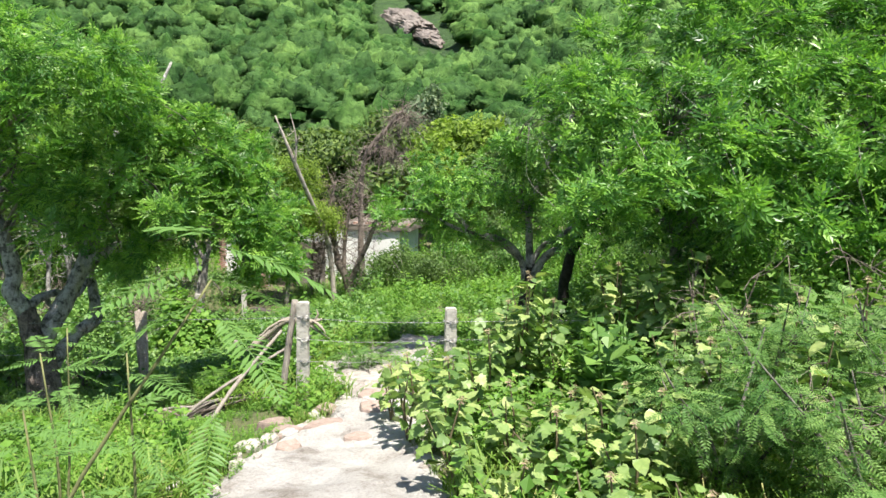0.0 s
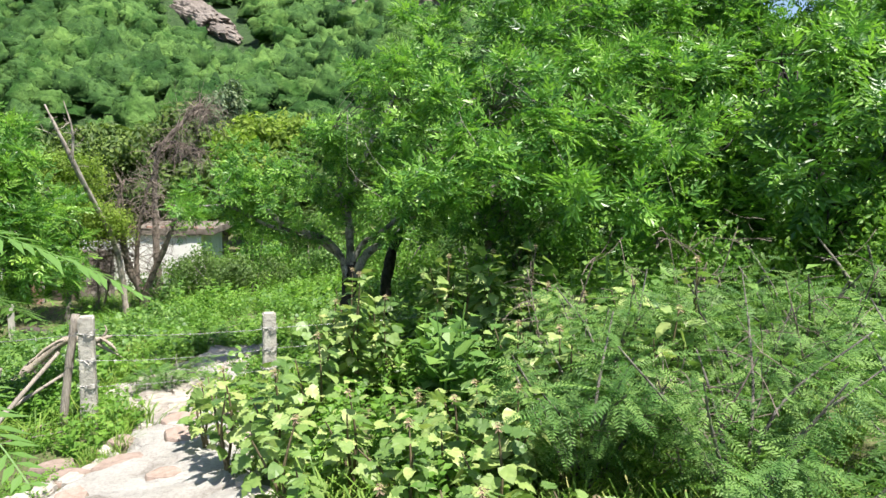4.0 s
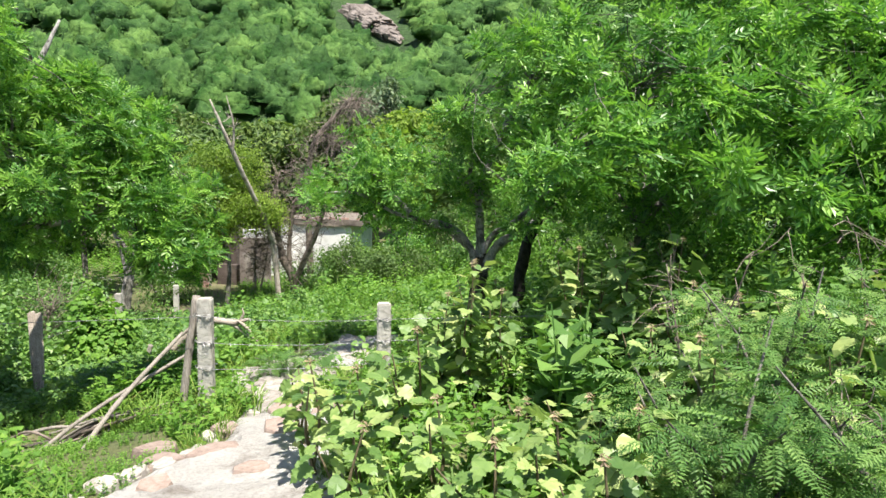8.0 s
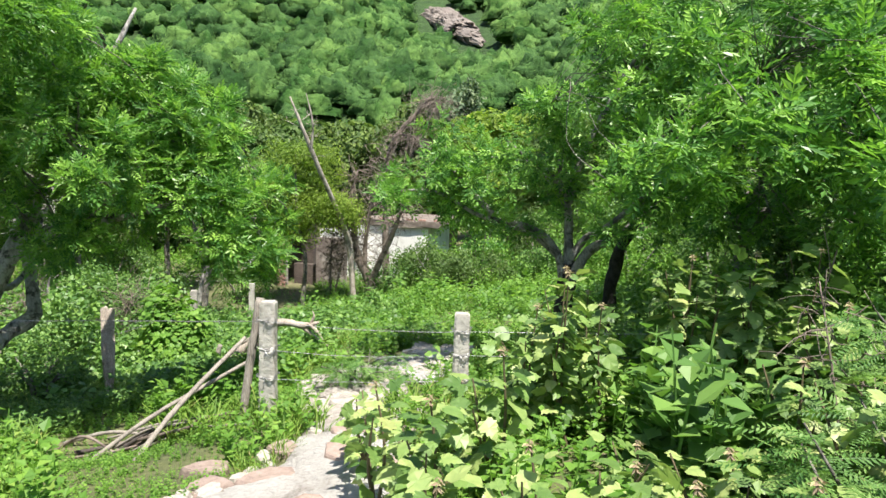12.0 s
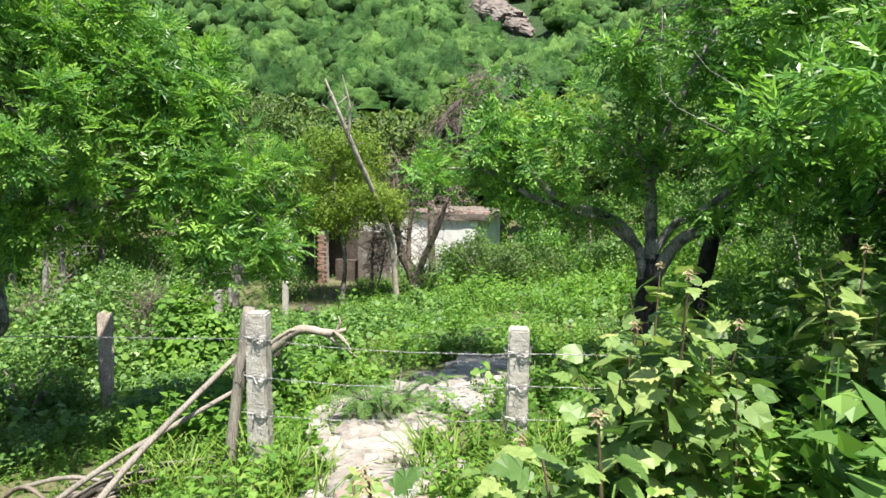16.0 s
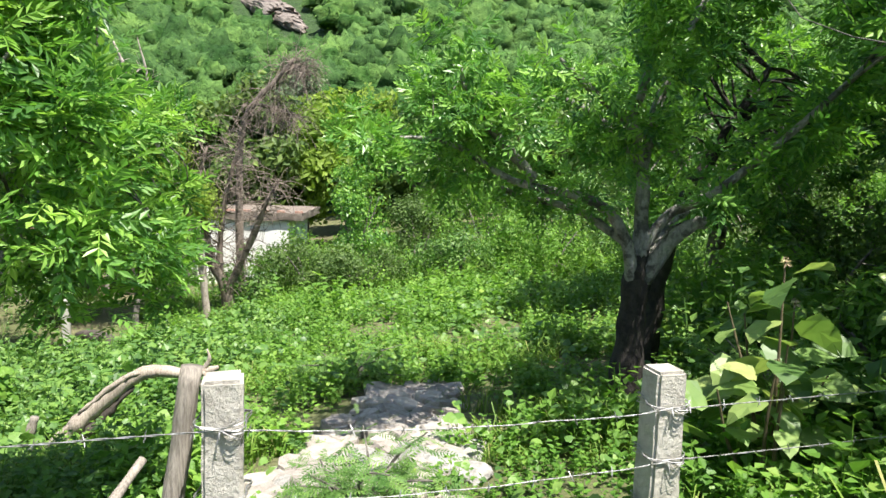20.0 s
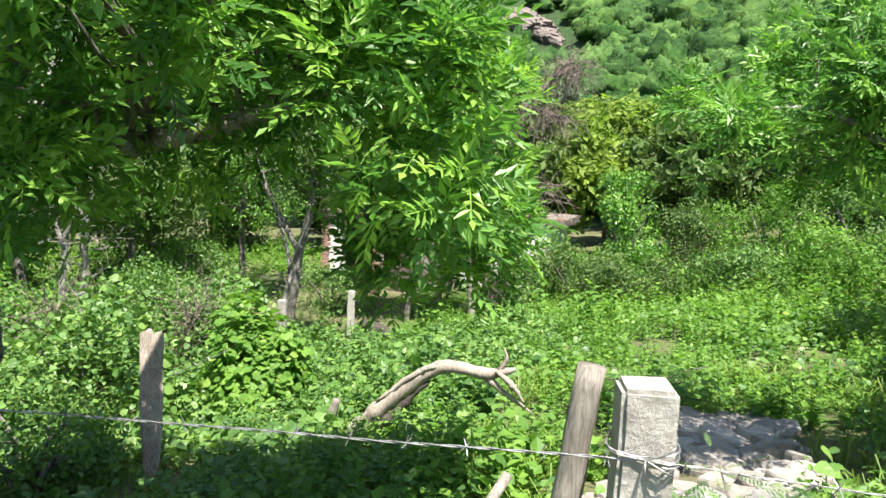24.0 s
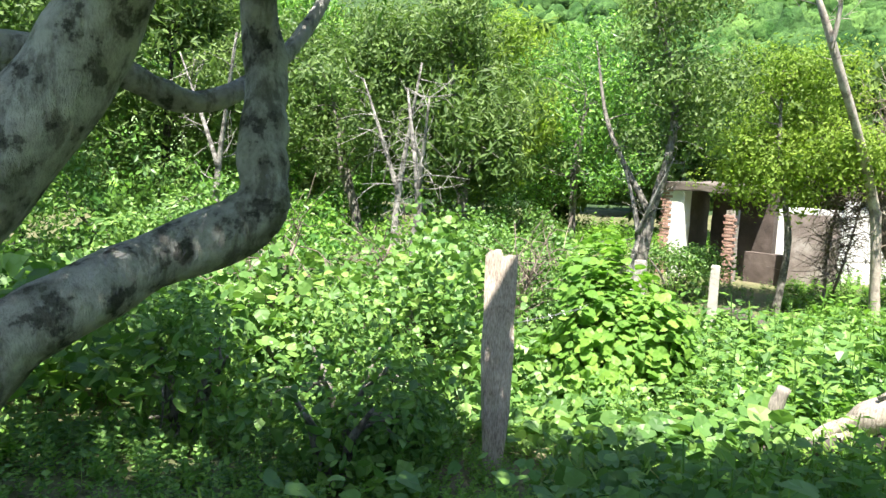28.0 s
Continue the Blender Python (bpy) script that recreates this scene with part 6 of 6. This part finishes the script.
n = 5000
q = off_path(np.column_stack([rs_.uniform(-5.0, 4.5, n), rs_.uniform(7.2, 18, n)]))
carpet("creeper_leaves", "low heart-leaved creepers between the weeds", q, rs_.uniform(0.08, 0.35, len(q)), [heart_mesh(s) for s in (8, 9)], LEAF_VINE, (0.035, 0.078), 0.6, 85, "vines")
n = 9500
q = np.column_stack([rs_.uniform(-6.0, -1.2, n), rs_.uniform(3.0, 9.3, n)])
q = q[np.abs(q[:, 0] - np.interp(q[:, 1], [2, 4.2, 5.5, 6.8], [-0.35, -0.7, -0.85, -1.1])) > 0.62]
carpet("low_weeds", "trampled low weeds on the worn ground", q, 0.0 * q[:, 0], HERBS, LEAF_HERB, (0.15, 0.3), 0.8, 86)

# a vine shoot climbing beside the fence tree
shoot = thing("vine_shoot", (-4.52, 6.5, float(ground_z(-4.52, 6.5))), "thin twining vine shoot with one pale heart-shaped leaf", "vine")
z0_ = float(ground_z(-4.52, 6.5))
child("stem", mesh_of("stem", *tube([(0, 0, -0.03), (0.03, 0.04, 0.25), (-0.01, 0.05, -0.83 - z0_), (-0.03, 0.06, -0.7 - z0_), (0.0, 0.07, -0.64 - z0_)], [0.004, 0.004, 0.003, 0.0025, 0.0015], 6, 24), STEM, True), shoot)
for dx, dz, sz, turn in ((0.02, -0.84, 0.1, 2.6), (-0.03, -0.69, 0.045, 0.6), (0.01, -0.66, 0.04, 4.2)):
    ob = child("leaf", BROAD[3], shoot)
    ob.matrix_basis = Matrix.Translation((dx, 0.05, dz - z0_)) @ Matrix.Rotation(turn, 4, "Z") @ Matrix.Rotation(0.5, 4, "X") @ Matrix.Scale(sz, 4)

# ---- bricks of the ruin and slabs of the path ----
bm = bmesh.new()
rough_block(bm, (0.23, 0.11, 0.058), (0, 0, 0), 0, 0.004, 1)
BRICK_ME = bpy.data.meshes.new("brick")
bm.to_mesh(BRICK_ME)
bm.free()
BRICK_ME.materials.append(BRICK)


def brick(parent, p, turn=0.0, k=1.0):
    ob = new("brick", BRICK_ME)
    ob.parent = parent
    ob.matrix_basis = Matrix.Translation(Vector(p) - O) @ Matrix.Rotation(turn, 4, "Z") @ Matrix.Scale(k, 4)


rs_ = np.random.RandomState(5)
for i in range(34):
    z = -2.85 + i * 0.068
    brick(ruin, (-10.2 + (0.025 if i % 2 else -0.025) + rs_.normal() * 0.008, 21.03 + rs_.normal() * 0.004, z), rs_.normal() * 0.03, 0.92)
    if i < 27:
        brick(ruin, (-8.775 + (0.016 if i % 2 else -0.016) + rs_.normal() * 0.006, 21.03 + rs_.normal() * 0.005, z), rs_.normal() * 0.04, 0.92)
for i in range(12):
    if i % 4 == 1:
        brick(ruin, (-7.25 + 0.245 * i + rs_.normal() * 0.02, 23.98, -0.455), rs_.normal() * 0.08)
    if i % 4 == 3:
        brick(ruin, (-7.2 + 0.24 * i, 24.05, -0.46), rs_.normal() * 0.2)


def slab_mesh(seed):
    bm = bmesh.new()
    rs = np.random.RandomState(seed)
    m = 7
    ring = [(0.5 * rs.uniform(0.7, 1.1) * math.cos(j * math.tau / m), 0.5 * rs.uniform(0.7, 1.1) * math.sin(j * math.tau / m)) for j in range(m)]
    lo = [bm.verts.new((x * 1.05, y * 1.05, -0.06)) for x, y in ring]
    hi = [bm.verts.new((x, y, 0.0)) for x, y in ring]
    tp = [bm.verts.new((x * 0.93, y * 0.93, 0.014 + 0.01 * rs.rand())) for x, y in ring]
    bm.faces.new(tp)
    for a, b in ((lo, hi), (hi, tp)):
        for j in range(m):
            bm.faces.new((a[j], a[(j + 1) % m], b[(j + 1) % m], b[j]))
    me = bpy.data.meshes.new("slab")
    bm.to_mesh(me)
    bm.free()
    return me


SLABS = [slab_mesh(s) for s in range(6)]
for me in SLABS[:4]:
    me.materials.append(FLAG)
for me in SLABS[4:]:
    me.materials.append(LIMESTONE)
FLAT_RED = [slab_mesh(s) for s in (11, 12)]
for me in FLAT_RED:
    me.materials.append(REDSTONE)
flags = tagged(new("stone_path", None), "worn layered grey stone path beyond the fence", "path", kind="structure")
for i in range(280):
    y = rs_.uniform(6.5, 10.9)
    c = np.interp(y, [6.5, 8.1, 10.7], [-1.05, -1.7, -1.3])
    w = np.interp(y, [6.5, 8.1, 9.2, 10.7], [0.45, 0.5, 0.6, 0.35])
    x = c + rs_.uniform(-1, 1) * w
    s = rs_.uniform(0.12, 0.36)
    ob = new("stone", SLABS[rs_.randint(6)])
    ob.parent = flags
    ob.matrix_basis = Matrix.Translation((x, y, float(ground_z(x, y)) + rs_.uniform(0.0, 0.07))) @ Euler((rs_.normal() * 0.09, rs_.normal() * 0.09, rs_.uniform(0, 6))).to_matrix().to_4x4() @ Matrix.Diagonal((s * 1.3, s * 0.8, rs_.uniform(0.7, 1.3), 1))
for i in range(70):
    y = rs_.uniform(2.6, 6.6)
    side = rs_.choice((-1, 1))
    x = path_mid(y) + side * path_half(y) * rs_.uniform(0.75, 1.15)
    s = rs_.uniform(0.05, 0.16)
    ob = new("stone", SLABS[4 + rs_.randint(2)])
    ob.parent = footpath
    ob.matrix_basis = Matrix.Translation((x, y, float(ground_z(x, y)) + rs_.uniform(0.01, 0.04))) @ Euler((rs_.normal() * 0.1, rs_.normal() * 0.1, rs_.uniform(0, 6))).to_matrix().to_4x4() @ Matrix.Diagonal((s * 1.2, s * 0.9, 1.2, 1))
for x, y, s, turn in [(-1.12, 5.2, 0.34, 0.3), (-1.42, 5.0, 0.3, 1.2), (-0.82, 5.62, 0.36, 2.0), (-0.6, 6.05, 0.32, 0.7), (-1.0, 6.2, 0.38, 1.5), (-1.3, 5.75, 0.26, 2.6), (-1.65, 5.4, 0.28, 0.1), (-0.4, 5.5, 0.28, 1.0), (-1.2, 4.55, 0.24, 2.2), (-0.75, 4.9, 0.22, 0.5)]:
    ob = new("stone", FLAT_RED[int(turn * 7) % 2])
    ob.parent = footpath
    ob.matrix_basis = Matrix.Translation((x, y, float(ground_z(x, y)) + 0.035)) @ Matrix.Rotation(turn, 4, "Z") @ Matrix.Diagonal((s * 1.2, s * 0.85, 1.0, 1))
